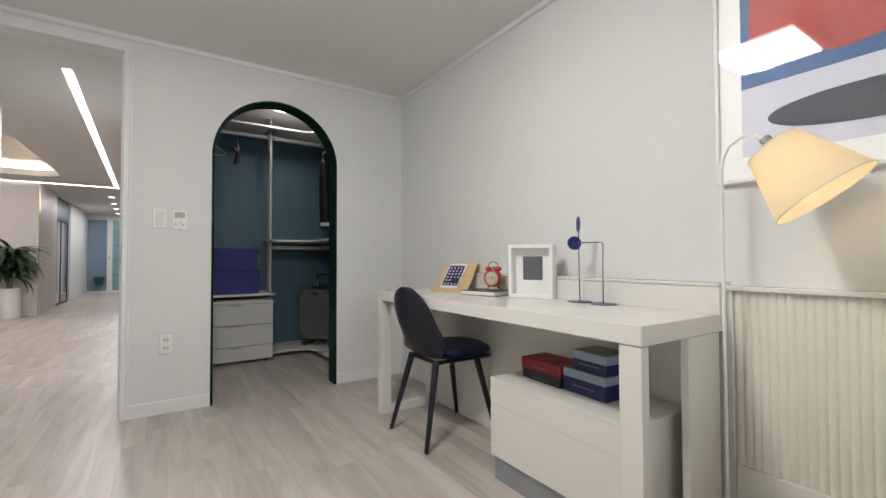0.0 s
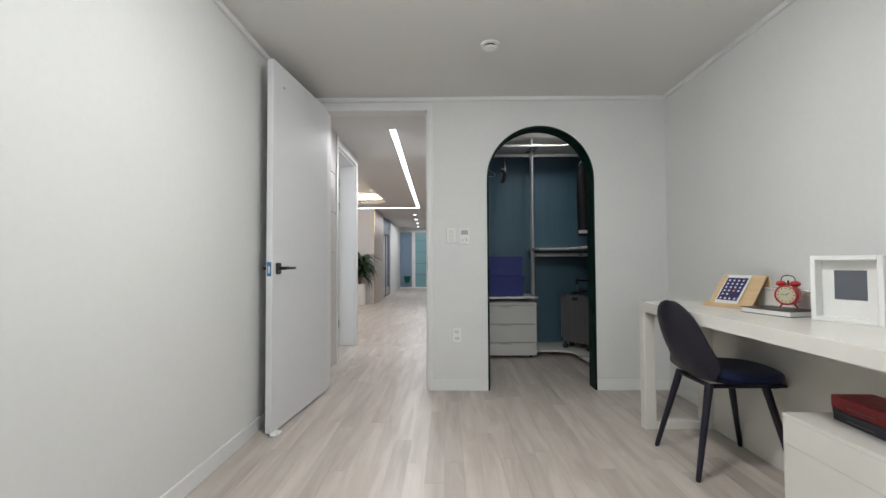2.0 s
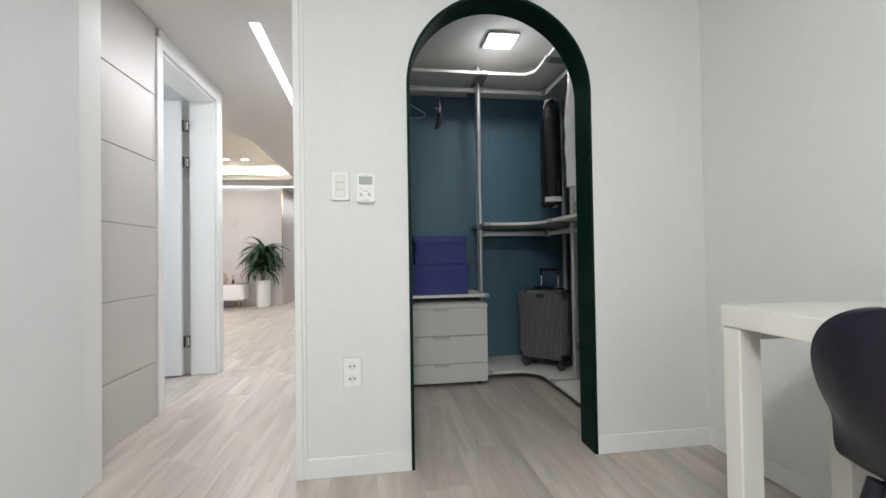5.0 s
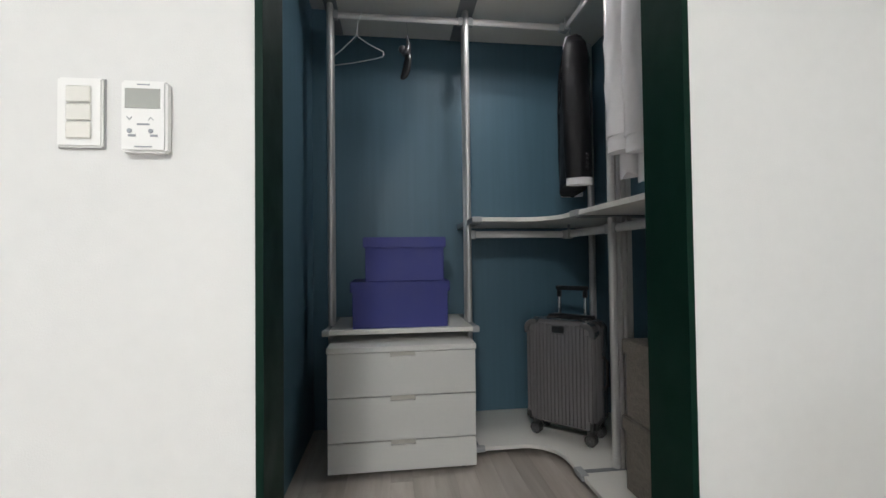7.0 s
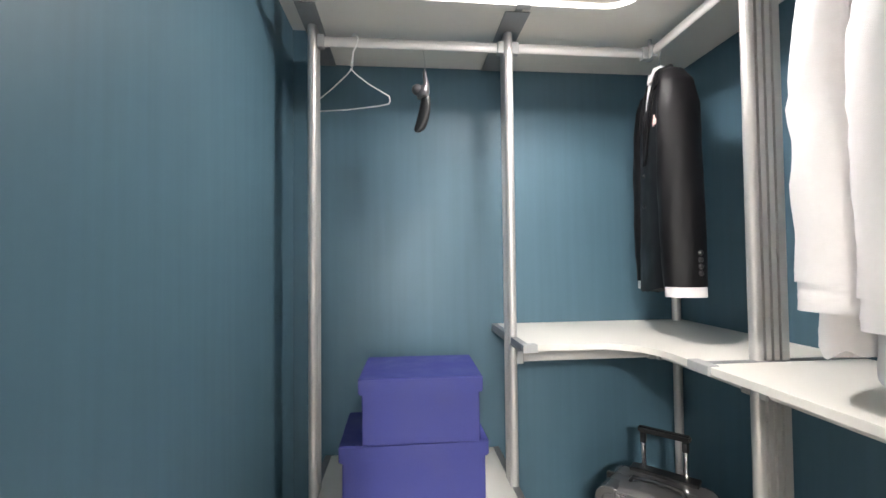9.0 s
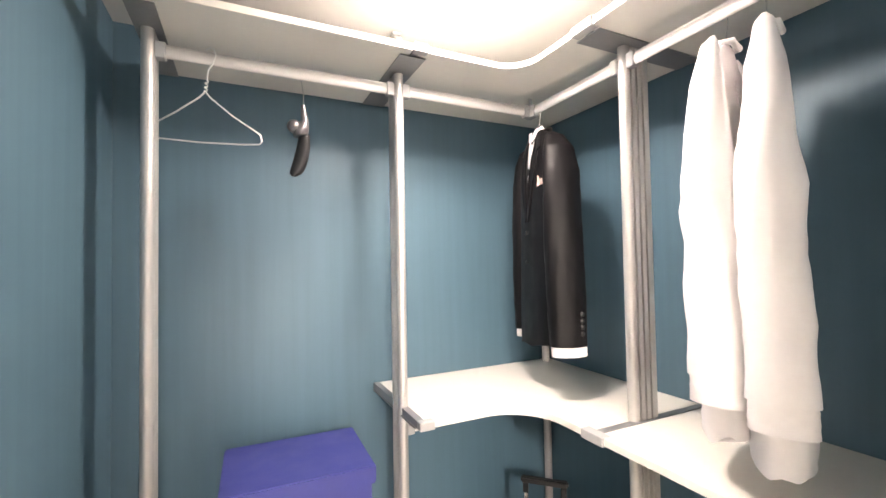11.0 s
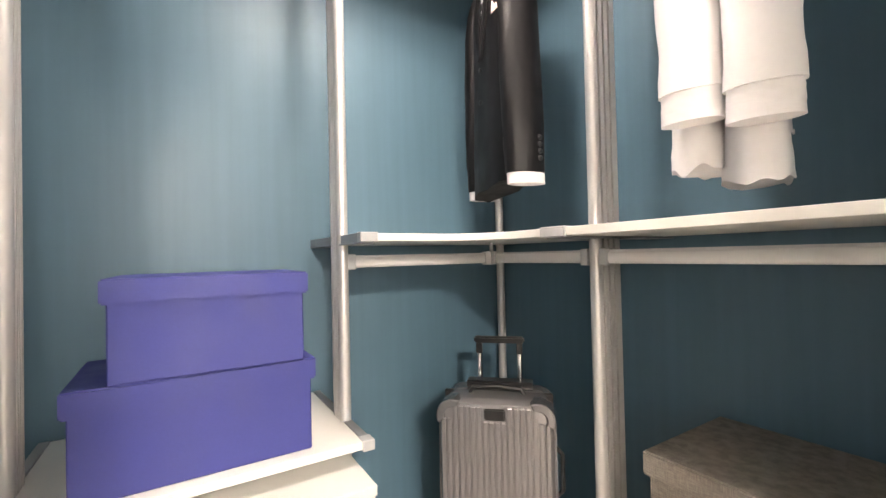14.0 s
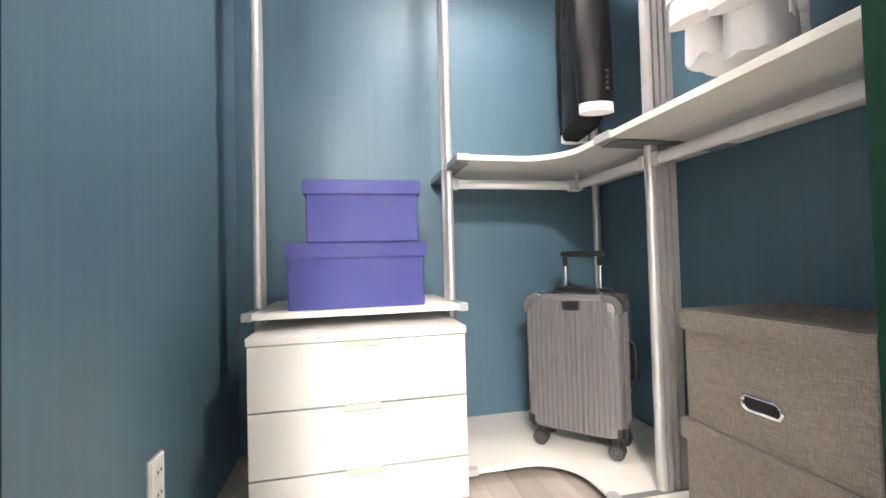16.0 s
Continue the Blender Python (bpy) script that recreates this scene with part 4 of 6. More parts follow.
jk = thing("suit_jacket", (2.053, 4.821, 2.192), "black suit jacket with white shirt cuffs hanging from the corner rail", "jacket", rz=-106)
hook(jk)
part("jacket_body", garment_body(-0.082, -0.885, 0.146, 0.145, 0.150, 0.048, 0.064, 3.0, 0.04, 0.001, 0.14, 0.02), M_SUIT, jk)
for s, dy in ((-1, 0.020), (1, 0.0)):
    slv = part("sleeve", sleeve([(s * 0.108, 0, -0.114), (s * 0.132, dy * 0.2, -0.136), (s * 0.157, dy * 0.5, -0.185), (s * 0.176, dy * 0.8, -0.27), (s * 0.188, dy - 0.004, -0.46), (s * 0.194, dy - 0.002, -0.68), (s * 0.197, dy + 0.002, -0.858)],
                                [0.004, 0.028, 0.044, 0.053, 0.055, 0.055, 0.052], 1.22, 7.0 + s, 0.045, 0.002, 0.72), M_SUIT, jk)
    part("shirt_cuff", sleeve([(s * 0.197, dy + 0.002, -0.840), (s * 0.198, dy + 0.003, -0.890)], [0.050, 0.050], 1.22, 2.0, 0.01, 0.0, 0.70), M_SHIRT, slv, "white shirt cuff below the sleeve")
    for k in range(4):
        part("sleeve_button", ball((s * 0.227, dy + 0.036, -0.752 - k * 0.021), 0.006, 0.0085, 0.0085, u=14, v=8), M_BLACK, slv)


def conform(b, off):
    """Lays a flat piece on the front of the jacket."""
    for v in b.verts:
        u = max(0.0, (-0.082 - v.co.z) / 0.803)
        hw = 0.035 + 0.111 * math.sin(min(1, u / 0.14) * math.pi / 2)
        dep = (0.048 + 0.016 * u) * (0.45 + 0.55 * min(1, u / 0.2)) * max(0.1, 1 - (min(1, abs(v.co.x) / hw)) ** 2.4) ** 0.45
        v.co.y += -dep - off
    return b


part("shirt_front", conform(plate([(-0.030, -0.084), (0.030, -0.084), (0.032, -0.13), (0.024, -0.20), (0.006, -0.30), (-0.010, -0.20), (-0.028, -0.13)], "y", -0.002, 0.006, 0.001), 0.001), M_SHIRT, jk, "white shirt front in the neck")
part("collar", tube([(0.030, 0.020, -0.098), (0.036, -0.006, -0.084), (0.028, -0.022, -0.088), (0.010, -0.036, -0.125)], [0.006, 0.009, 0.009, 0.004]), M_SHIRT, jk, "white shirt collar")
part("collar", tube([(-0.030, 0.020, -0.098), (-0.036, -0.006, -0.084), (-0.028, -0.022, -0.088), (-0.010, -0.036, -0.125)], [0.006, 0.009, 0.009, 0.004]), M_SHIRT, jk, "white shirt collar")
part("jacket_collar", tube([(0.050, -0.012, -0.112), (0.050, 0.010, -0.094), (0.034, 0.026, -0.084), (0, 0.032, -0.080), (-0.034, 0.026, -0.084), (-0.050, 0.010, -0.094), (-0.050, -0.012, -0.112)], 0.011), M_SUIT, jk)
for s in (-1, 1):
    part("lapel", conform(plate([(s * 0.042, -0.098), (s * 0.060, -0.106), (s * 0.072, -0.13), (s * 0.084, -0.165), (s * 0.064, -0.172), (s * 0.078, -0.20), (s * 0.056, -0.29), (s * 0.012, -0.43), (s * 0.002, -0.41), (s * 0.010, -0.30), (s * 0.028, -0.20), (s * 0.038, -0.12)], "y", -0.003, 0.003, 0.001), 0.004), M_SUIT, jk)
part("pocket_square", conform(plate([(0.084, -0.310), (0.112, -0.303), (0.108, -0.283), (0.098, -0.290), (0.090, -0.270)], "y", -0.003, 0.003, 0.001), 0.004), M_PINK, jk, "pale pink pocket square")
for k in range(2):
    part("front_button", ball((0.012, -0.066, -0.47 - 0.11 * k), 0.008, 0.005, 0.008, u=14, v=8), M_BLACK, jk)


def white_shirt(x, y, rz, seed, zb, zs, label):
    o = thing("white_shirt", (x, y, 2.192), label, "shirt", rz=rz, group="shirts on the rail")
    hook(o)
    part("shirt_body", garment_body(-0.080, zb, 0.125, 0.140, 0.150, 0.020, 0.056, seed, 0.05, 0.005, 0.12, 0.022), M_SHIRT, o)
    for s in (-1, 1):
        w = 0.172 if s < 0 else 0.125
        slv = part("sleeve", sleeve([(s * w * 0.6, 0, -0.085), (s * w * 0.75, 0, -0.110), (s * w * 0.9, 0, -0.20), (s * w, 0, -0.42), (s * w, -0.004, zs * 0.5 - 0.30), (s * w, -0.006, zs + 0.055)],
                                    [0.004, 0.016, 0.030, 0.050, 0.051, 0.053], 1.05, seed + s, 0.02, 0.006, 0.60), M_SHIRT, o)
        part("cuff", sleeve([(s * w, -0.006, zs + 0.060), (s * w, -0.006, zs)], [0.0505, 0.0515], 1.02, seed + 3, 0.02, 0.002, 0.55), M_SHIRT, slv)
    part("collar", tube([(0.036, 0, -0.078), (0.026, -0.018, -0.076), (0.0, -0.024, -0.090), (-0.026, -0.018, -0.076), (-0.036, 0, -0.078), (-0.026, 0.016, -0.072), (0, 0.020, -0.070), (0.026, 0.016, -0.072)], 0.008, closed=True), M_SHIRT, o)
    pts = []
    for k in range(14):
        u = 0.10 + 0.80 * k / 13
        pts.append((0, -(0.020 + 0.036 * u) * (0.45 + 0.55 * min(1, u / 0.2)) * 1.02, -0.080 + (zb + 0.080) * u))
    b = tube(pts, 0.005)
    bmesh.ops.scale(b, vec=(2.6, 1, 1), verts=b.verts)
    part("placket", b, M_SHIRT, o)
    for p in pts[1::3]:
        part("shirt_button", cyl((0, p[1] - 0.004, p[2]), (0, p[1] - 0.007, p[2]), 0.005, n=10), M_OFFWP, o)
    return o


white_shirt(2.063, 4.138, 16, 1.0, -0.938, -0.870, "white cotton shirt hanging nearer the closet corner")
white_shirt(2.063, 4.052, 24, 9.0, -0.972, -0.893, "white cotton shirt hanging on the closet rail by its neighbour")

# wire hanger and shoehorn
o = thing("wire_hanger", (0.948, PY, 2.209), "empty white coated wire hanger on the rail", "clothes hanger", rz=-43)
o.matrix_basis = pose(0.948, PY, 2.209, 0, 9, -41)
part("hook", tube([(0, 0, -0.075), (0, 0, -0.045), (0.014, 0, -0.026), (0.020, 0, -0.004), (0.010, 0, 0.014), (-0.004, 0, 0.019), (-0.016, 0, 0.010)], 0.0020, 8), M_WHITEP, o)
part("twist", tube([(0.004 * math.cos(k * 1.6), 0.004 * math.sin(k * 1.6), -0.075 - k * 0.003) for k in range(12)], 0.0022, 8), M_WHITEP, o)
part("shoulder_wire", tube([(0.003, 0, -0.108), (0.020, 0, -0.122), (0.10, 0, -0.168), (0.200, 0, -0.215), (0.206, 0, -0.232), (0.200, 0, -0.240), (0.15, 0, -0.244), (0, 0, -0.247), (-0.15, 0, -0.244), (-0.200, 0, -0.240), (-0.206, 0, -0.232), (-0.200, 0, -0.215), (-0.10, 0, -0.168), (-0.020, 0, -0.122), (-0.003, 0, -0.108)], 0.0024, 8), M_WHITEP, o)

o = thing("shoehorn", (1.190, PY, 2.192), "black shoehorn with a gunmetal knob hanging from the rail", "shoehorn", rz=-20)
part("hook", tube([(0.004, 0, -0.100), (0.006, 0, -0.06), (0.0, 0, -0.02), (-0.012, 0, 0.006), (-0.006, 0, 0.018), (0.006, 0, 0.017), (0.012, 0, 0.004)], 0.0018, 8), M_CHROME, o)
part("knob", tube([(0.004, 0, -0.092), (0.006, 0, -0.115), (0.010, 0, -0.140), (0.002, 0, -0.158), (-0.006, 0, -0.172), (-0.004, 0, -0.186)], [0.006, 0.008, 0.011, 0.021, 0.025, 0.019], 18, bm=ball((-0.020, -0.012, -0.160), 0.020, 0.018, 0.020)), M_DARKGREY, o, "gunmetal plastic knob")


def horn(u, v):
    a = math.pi * (v - 0.5)
    w = 0.016 + 0.006 * math.sin(u * math.pi * 0.8)
    cx = 0.004 - 0.030 * u * u
    end = 1 if u < 0.85 else math.sqrt(max(0.02, 1 - ((u - 0.85) / 0.15) ** 2))
    return Vector((cx + w * end * math.sin(a), 0.012 - 0.014 * math.cos(a), -0.180 - 0.128 * u))


part("blade", grid_mesh(horn, 16, 10, thick=0.002), M_BLACK, o)

# ---- desk ----
DXF, DY0, DY1, DT = 1.718, 1.020, 2.778, 0.760
DB = 0.702
dk = thing("desk", (1.95, 1.86, 0), "long cream-white lacquered desk with a looped end leg", "desk")
part("desktop", box(DXF, 2.19, DY0, DY1, DB, DT, 0.003, seg=2), M_DESK, dk, world=True)
part("riser", box(2.19, XR - 0.002, DY0, 2.42, DB, 0.853, 0.002), M_DESK, dk, world=True)
part("riser_cap", box(2.186, XR - 0.002, DY0 - 0.001, 2.421, 0.8545, 0.867, 0.002), M_DESK, dk, world=True)
part("front_pillar", box(DXF + 0.004, DXF + 0.042, DY0 + 0.002, 1.094, 0, DB - 0.0015, 0.002), M_DESK, dk, world=True)
part("end_panel", box(1.985, 2.19, DY0 + 0.004, DY0 + 0.030, 0, DB - 0.0015, 0.002), M_DESK, dk, world=True)
part("back_panel", box(2.130, 2.148, DY0 + 0.030, DY1 - 0.06, 0.003, DB - 0.0015, 0.001), M_DESK, dk, world=True)
part("loop_post", box(DXF + 0.004, DXF + 0.072, DY1 - 0.062, DY1 - 0.004, 0, DB - 0.0015, 0.003), M_DESK, dk, world=True)
part("loop_post", box(2.068, 2.138, DY1 - 0.062, DY1 - 0.004, 0, DB - 0.0015, 0.003), M_DESK, dk, world=True)
part("loop_foot_rail", box(DXF + 0.0725, 2.0675, DY1 - 0.061, DY1 - 0.005, 0, 0.050, 0.003), M_DESK, dk, world=True)
part("loop_head_rail", box(DXF + 0.0725, 2.0675, DY1 - 0.061, DY1 - 0.005, 0.668, DB - 0.0015, 0.003), M_DESK, dk, world=True)

du = thing("desk_drawer_cabinet", (1.93, 1.42, 0), "low cream-white two-drawer cabinet on a grey plinth under the desk", "drawer cabinet")
part("plinth", box(1.812, 2.10, 1.105, 1.762, 0, 0.104, 0.002), M_PLINTH, du, "grey plinth", world=True)
part("top_board", box(1.798, 2.125, 1.0905, 1.773, 0.422, 0.437, 0.001), M_DESK, du, world=True)
part("carcass", box(1.822, 2.123, 1.094, 1.771, 0.105, 0.4215, 0.001), M_DESK, du, world=True)
part("drawer_front", box(1.799, 1.8215, 1.0935, 1.773, 0.3265, 0.4212, 0.0008), M_DESK, du, world=True)
part("drawer_front", box(1.799, 1.8215, 1.0935, 1.773, 0.105, 0.3252, 0.0008), M_DESK, du, world=True)


def card_box(name, x, y, z, w, d, h, lid, mb, ml, label, rz=0, mt=None):
    o = thing(name, (x, y, z), label, "gift box", rz=rz, group="boxes on the desk cabinet")
    part("body", box(-w / 2 + 0.002, w / 2 - 0.002, -d / 2 + 0.002, d / 2 - 0.002, 0, h - 0.004, 0.001), mb, o)
    part("lid", box(-w / 2, w / 2, -d / 2, d / 2, h - lid, h, 0.002), ml, o)
    if mt:
        part("top_sheet", box(-w / 2 + 0.004, w / 2 - 0.004, -d / 2 + 0.004, d / 2 - 0.004, h + 0.0002, h + 0.001), mt, o, "brown-grey printed top")
    part("print_bar", box(-w / 2 - 0.0012, -w / 2 - 0.0002, -0.05, 0.05, h * 0.32, h * 0.38), M_BRONZELID, o)
    return o


def book(name, x, y, z, w, d, h, m, label, rz=0):
    o = thing(name, (x, y, z), label, "book", rz=rz)
    part("cover", box(-w / 2, w / 2, -d / 2, d / 2, h - 0.003, h, 0.001), m, o)
    part("cover", box(-w / 2, w / 2, -d / 2, d / 2, 0, 0.003, 0.001), m, o)
    part("spine", box(w / 2 - 0.004, w / 2, -d / 2 + 0.001, d / 2 - 0.001, 0.003, h - 0.003), m, o)
    part("page_block", box(-w / 2 + 0.004, w / 2 - 0.0045, -d / 2 + 0.004, d / 2 - 0.004, 0.0032, h - 0.0032), M_PAPER, o)
    return o


o = card_box("charcoal_box", 1.990, 1.590, 0.436, 0.145, 0.225, 0.040, 0.012, M_DKBOX, M_DKBOX, "flat charcoal card box under a red one", rz=-4)
o = card_box("red_box", 1.992, 1.592, 0.476, 0.147, 0.228, 0.048, 0.040, M_REDBOX, M_REDBOX, "flat dark red card box on a charcoal one", rz=-2)
o = card_box("navy_box", 1.992, 1.372, 0.436, 0.150, 0.200, 0.090, 0.032, M_NAVYBOX, M_PALEBLUE, "navy card box with a pale blue lid", rz=-3, mt=M_BRONZELID)
o = card_box("navy_box", 1.998, 1.352, 0.5275, 0.140, 0.170, 0.072, 0.032, M_NAVYBOX, M_PALEBLUE, "smaller navy card box with a pale blue lid on another", rz=-6, mt=M_BRONZELID)

# ---- things on the desk ----
st = thing("tablet_stand", (2.095, 2.450, DT), "bent beech stand holding a white tablet", "tablet stand", rz=-72)
part("base", box(-0.120, 0.120, -0.090, -0.052, 0, 0.010, 0.002), M_WOOD, st)
part("lip", box(-0.120, 0.120, -0.098, -0.0905, 0, 0.022, 0.003), M_WOOD, st)


def ribbon(path, th):
    """Outline of a bent sheet of even thickness along a path in one plane."""
    left, right = [], []
    for i, p in enumerate(path):
        a, c = path[max(0, i - 1)], path[min(len(path) - 1, i + 1)]
        dx, dy = c[0] - a[0], c[1] - a[1]
        m = math.hypot(dx, dy)
        nx, ny = -dy / m * th / 2, dx / m * th / 2
        left.append((p[0] + nx, p[1] + ny))
        right.append((p[0] - nx, p[1] - ny))
    return left + right[::-1]


top_c = (0.0720, 0.148)
bend = arc(top_c[0], top_c[1], 0.014, 142, -2, 10)
lean = [(-0.050, 0.006)] + [(-0.050 + (bend[0][0] + 0.050) * k / 6, 0.006 + (bend[0][1] - 0.006) * k / 6) for k in range(1, 6)] + bend[:6]
drop = bend[5:] + [(bend[-1][0] + 0.001 * k, bend[-1][1] * (1 - k / 6)) for k in range(1, 7)]
part("back_rest", plate(ribbon(lean, 0.007), "x", -0.120, 0.120, 0.001), M_WOOD, st, "slanted beech sheet bent over at the top")
part("rear_prop", plate(ribbon(drop, 0.007), "x", -0.120, 0.120, 0.001), M_WOOD, st)
tb = thing("tablet", (2.095, 2.450, DT), "white tablet showing rows of app icons, leaning on a wooden stand", "tablet computer", rz=-72)
tm = pose(-0.014, -0.0590, 0.0165, -38) @ Matrix.Scale(0.87, 4)


def tbox(*a, bev=0.0):
    q = box(*a, bev)
    bmesh.ops.transform(q, matrix=tm, verts=q.verts)
    return q


part("tablet_body", tbox(-0.075, 0.075, -0.004, 0.004, 0.0, 0.215, bev=0.003), M_WHITEP, tb)
scr = part("screen", tbox(-0.066, 0.066, -0.0052, -0.0044, 0.022, 0.193), M_SCREEN, tb, "lit violet home screen")
for r in range(6):
    for c in range(4):
        x0, z0 = -0.051 + c * 0.030, 0.030 + r * 0.026 + (0.006 if r else 0)
        if r == 1 and c > 1:
            continue
        part("app_icon", tbox(x0, x0 + 0.0115, -0.0058, -0.0053, z0, z0 + 0.0115), M_ICON2 if (r * 4 + c) == 10 else M_ICON, scr)
part("home_button", tbox(-0.005, 0.005, -0.0052, -0.0044, 0.006, 0.016), M_PAPER, tb)

bk = book("black_book", 2.065, 2.115, DT, 0.175, 0.240, 0.026, M_BLACK, "black hardback book lying on the desk under the red clock", rz=12)

ck = thing("alarm_clock", (2.105, 2.110, DT + 0.026), "red twin-bell alarm clock standing on a book", "alarm clock", rz=-62)
part("case", cyl((0, -0.022, 0.062), (0, 0.022, 0.062), 0.046, n=32, bev=0.006), M_RED, ck)
fc = part("dial", cyl((0, -0.0225, 0.062), (0, -0.0245, 0.062), 0.037, n=32), M_CREAMF, ck, "cream clock dial")
for k in range(12):
    a = radians(30 * k)
    part("hour_mark", cyl((0.031 * math.sin(a), -0.0246, 0.062 + 0.031 * math.cos(a)), (0.031 * math.sin(a), -0.0252, 0.062 + 0.031 * math.cos(a)), 0.0026, n=8), M_BLACK, fc)
part("clock_hand", tube([(0, -0.0262, 0.062), (0.014, -0.0262, 0.072)], 0.0014, 6), M_BLACK, fc)
part("clock_hand", tube([(0, -0.0266, 0.062), (-0.024, -0.0266, 0.066)], 0.0012, 6), M_BLACK, fc)
part("rim", tube([(0.042 * math.cos(2 * math.pi * k / 28), -0.024, 0.062 + 0.042 * math.sin(2 * math.pi * k / 28)) for k in range(28)], 0.004, 8, closed=True), M_RED, ck)
for s in (-1, 1):
    part("bell", ball((s * 0.027, 0, 0.113), 0.021, 0.021, 0.014), M_RED, ck)
    part("foot", tube([(s * 0.022, 0, 0.022), (s * 0.036, 0, 0.002)], [0.005, 0.003], 8), M_RED, ck)
part("carry_loop", tube([(-0.027, 0, 0.125)] + [(0.027 * math.cos(radians(180 - 15 * k)), 0, 0.131 + 0.020 * math.sin(radians(180 - 15 * k))) for k in range(13)] + [(0.027, 0, 0.125)], 0.0022, 8), M_BLACK, ck)
part("hammer", cyl((0, 0, 0.105), (0, 0, 0.128), 0.004, n=10), M_BLACK, ck)

fr = thing("picture_frame", (2.125, 1.838, DT), "deep white box frame with a small grey square picture", "picture frame", rz=-68)
w, h, d, e = 0.230, 0.264, 0.060, 0.018
part("frame_side", box(-w / 2, -w / 2 + e, -d / 2, d / 2, 0, h, 0.002), M_WHITEP, fr)
part("frame_side", box(w / 2 - e, w / 2, -d / 2, d / 2, 0, h, 0.002), M_WHITEP, fr)
part("frame_rail", box(-w / 2 + e, w / 2 - e, -d / 2, d / 2, 0, e, 0.002), M_WHITEP, fr)
part("frame_rail", box(-w / 2 + e, w / 2 - e, -d / 2, d / 2, h - e, h, 0.002), M_WHITEP, fr)
part("mount", box(-w / 2 + e, w / 2 - e, d / 2 - 0.012, d / 2 - 0.008, e, h - e), M_PAPER, fr, "white mount board")
part("picture", box(-0.055, 0.048, d / 2 - 0.014, d / 2 - 0.0122, 0.088, 0.205), M_GREYPIC, fr, "dark grey square picture")

ms = thing("metal_sculpture", (2.150, 1.505, DT), "thin navy metal desk sculpture with discs on wires", "desk ornament")
part("base_disc", cyl((0, 0.066, 0), (0, 0.066, 0.004), 0.052, n=32, bev=0.001), M_BLUEMET2, ms, "flat round navy base")
part("base_disc", cyl((0, -0.054, 0.0), (0, -0.054, 0.0035), 0.055, n=32, bev=0.001), M_BLUEMET2, ms, "flat round navy base")
part("wire", tube([(0, 0.066, 0.004), (0, 0.069, 0.20), (0, 0.070, 0.320)], 0.0025, 8), M_BLUEMET2, ms)
part("wire", tube([(0, 0.070, 0.263), (0, -0.042, 0.263), (0, -0.052, 0.260), (0, -0.056, 0.250), (0, -0.054, 0.15), (0, -0.054, 0.003)], 0.0025, 8), M_BLUEMET2, ms)
b = cyl((0, 0, -0.002), (0, 0, 0.002), 0.031, n=32, bev=0.0008)
bmesh.ops.transform(b, matrix=pose(-0.006, 0.088, 0.263, 0, 80, 25), verts=b.verts)
part("disc", b, M_BLUEMET, ms, "royal blue round disc")
b = cyl((0, 0, -0.0015), (0, 0, 0.0015), 0.036, n=32, bev=0.0006)
bmesh.ops.scale(b, vec=(0.42, 1, 1), verts=b.verts)
bmesh.ops.transform(b, matrix=pose(0, 0.071, 0.347, 90, 0, 70), verts=b.verts)
part("disc", b, M_BLUEMET2, ms, "dusky blue oval disc")

# ---- chair: local +x is the way it faces, towards the desk ----
ch = thing("desk_chair", (1.905, 2.310, 0), "navy shell chair with velvet seat pad at the desk", "chair")
SW = 0.205


def shell_f(u, v):
    """u runs from the seat's front edge over the seat and up the back; v across."""
    s = v * 2 - 1
    if u < 0.52:
        k = u / 0.52
        x = 0.245 - 0.375 * k
        z = 0.430 - 0.012 * math.sin(k * math.pi) + (0.020 * (1 - k) ** 6 * -1)
        hw = SW * (0.62 + 0.38 * min(1, (k + 0.02) * 3.0) ** 0.5) * (1 - 0.097 * max(0.0, (k - 0.5) / 0.5) ** 2)
        lift = 0.018 * s * s * k
        return Vector((x - 0.02 * s * s * (1 - k) ** 3, s * hw, z + lift))
    k = 1 - (1 - (u - 0.52) / 0.48) ** 1.7
    x = -0.130 - 0.122 * (1 - (1 - k) ** 2.2)
    z = 0.430 + 0.378 * k ** 1.3
    q = max(0.0, (k - 0.25) / 0.75)
    hw = SW * (1.05 - 0.07 * q) * (0.86 + 0.14 * math.sin(min(1.0, k / 0.35) * math.pi / 2)) * max(0.0, 1 - (q * 0.995) ** 4.6) ** 0.5
    ease = min(1.0, k / 0.4)
    wrap = 0.11 * abs(s) ** 2.2 * ease * ease * (3 - 2 * ease) * (1 - 0.85 * k)
    return Vector((x + wrap, s * hw, z + 0.018 * s * s * (1 - k)))


part("shell", grid_mesh(shell_f, 90, 26, thick=0.010), M_NAVY, ch)


def pad_f(u, v):
    a = 2 * math.pi * v
    rr = math.sin(min(1.0, u * 1.0) * math.pi)
    r = max(0.001, rr ** 0.35) if u not in (0, 1) else 0.001
    z = 0.455 + 0.034 * -math.cos(u * math.pi)
    c, s = math.cos(a), math.sin(a)
    return Vector((0.064 + 0.200 * r * math.copysign(abs(c) ** 0.8, c), 0.198 * r * math.copysign(abs(s) ** 0.85, s), z))


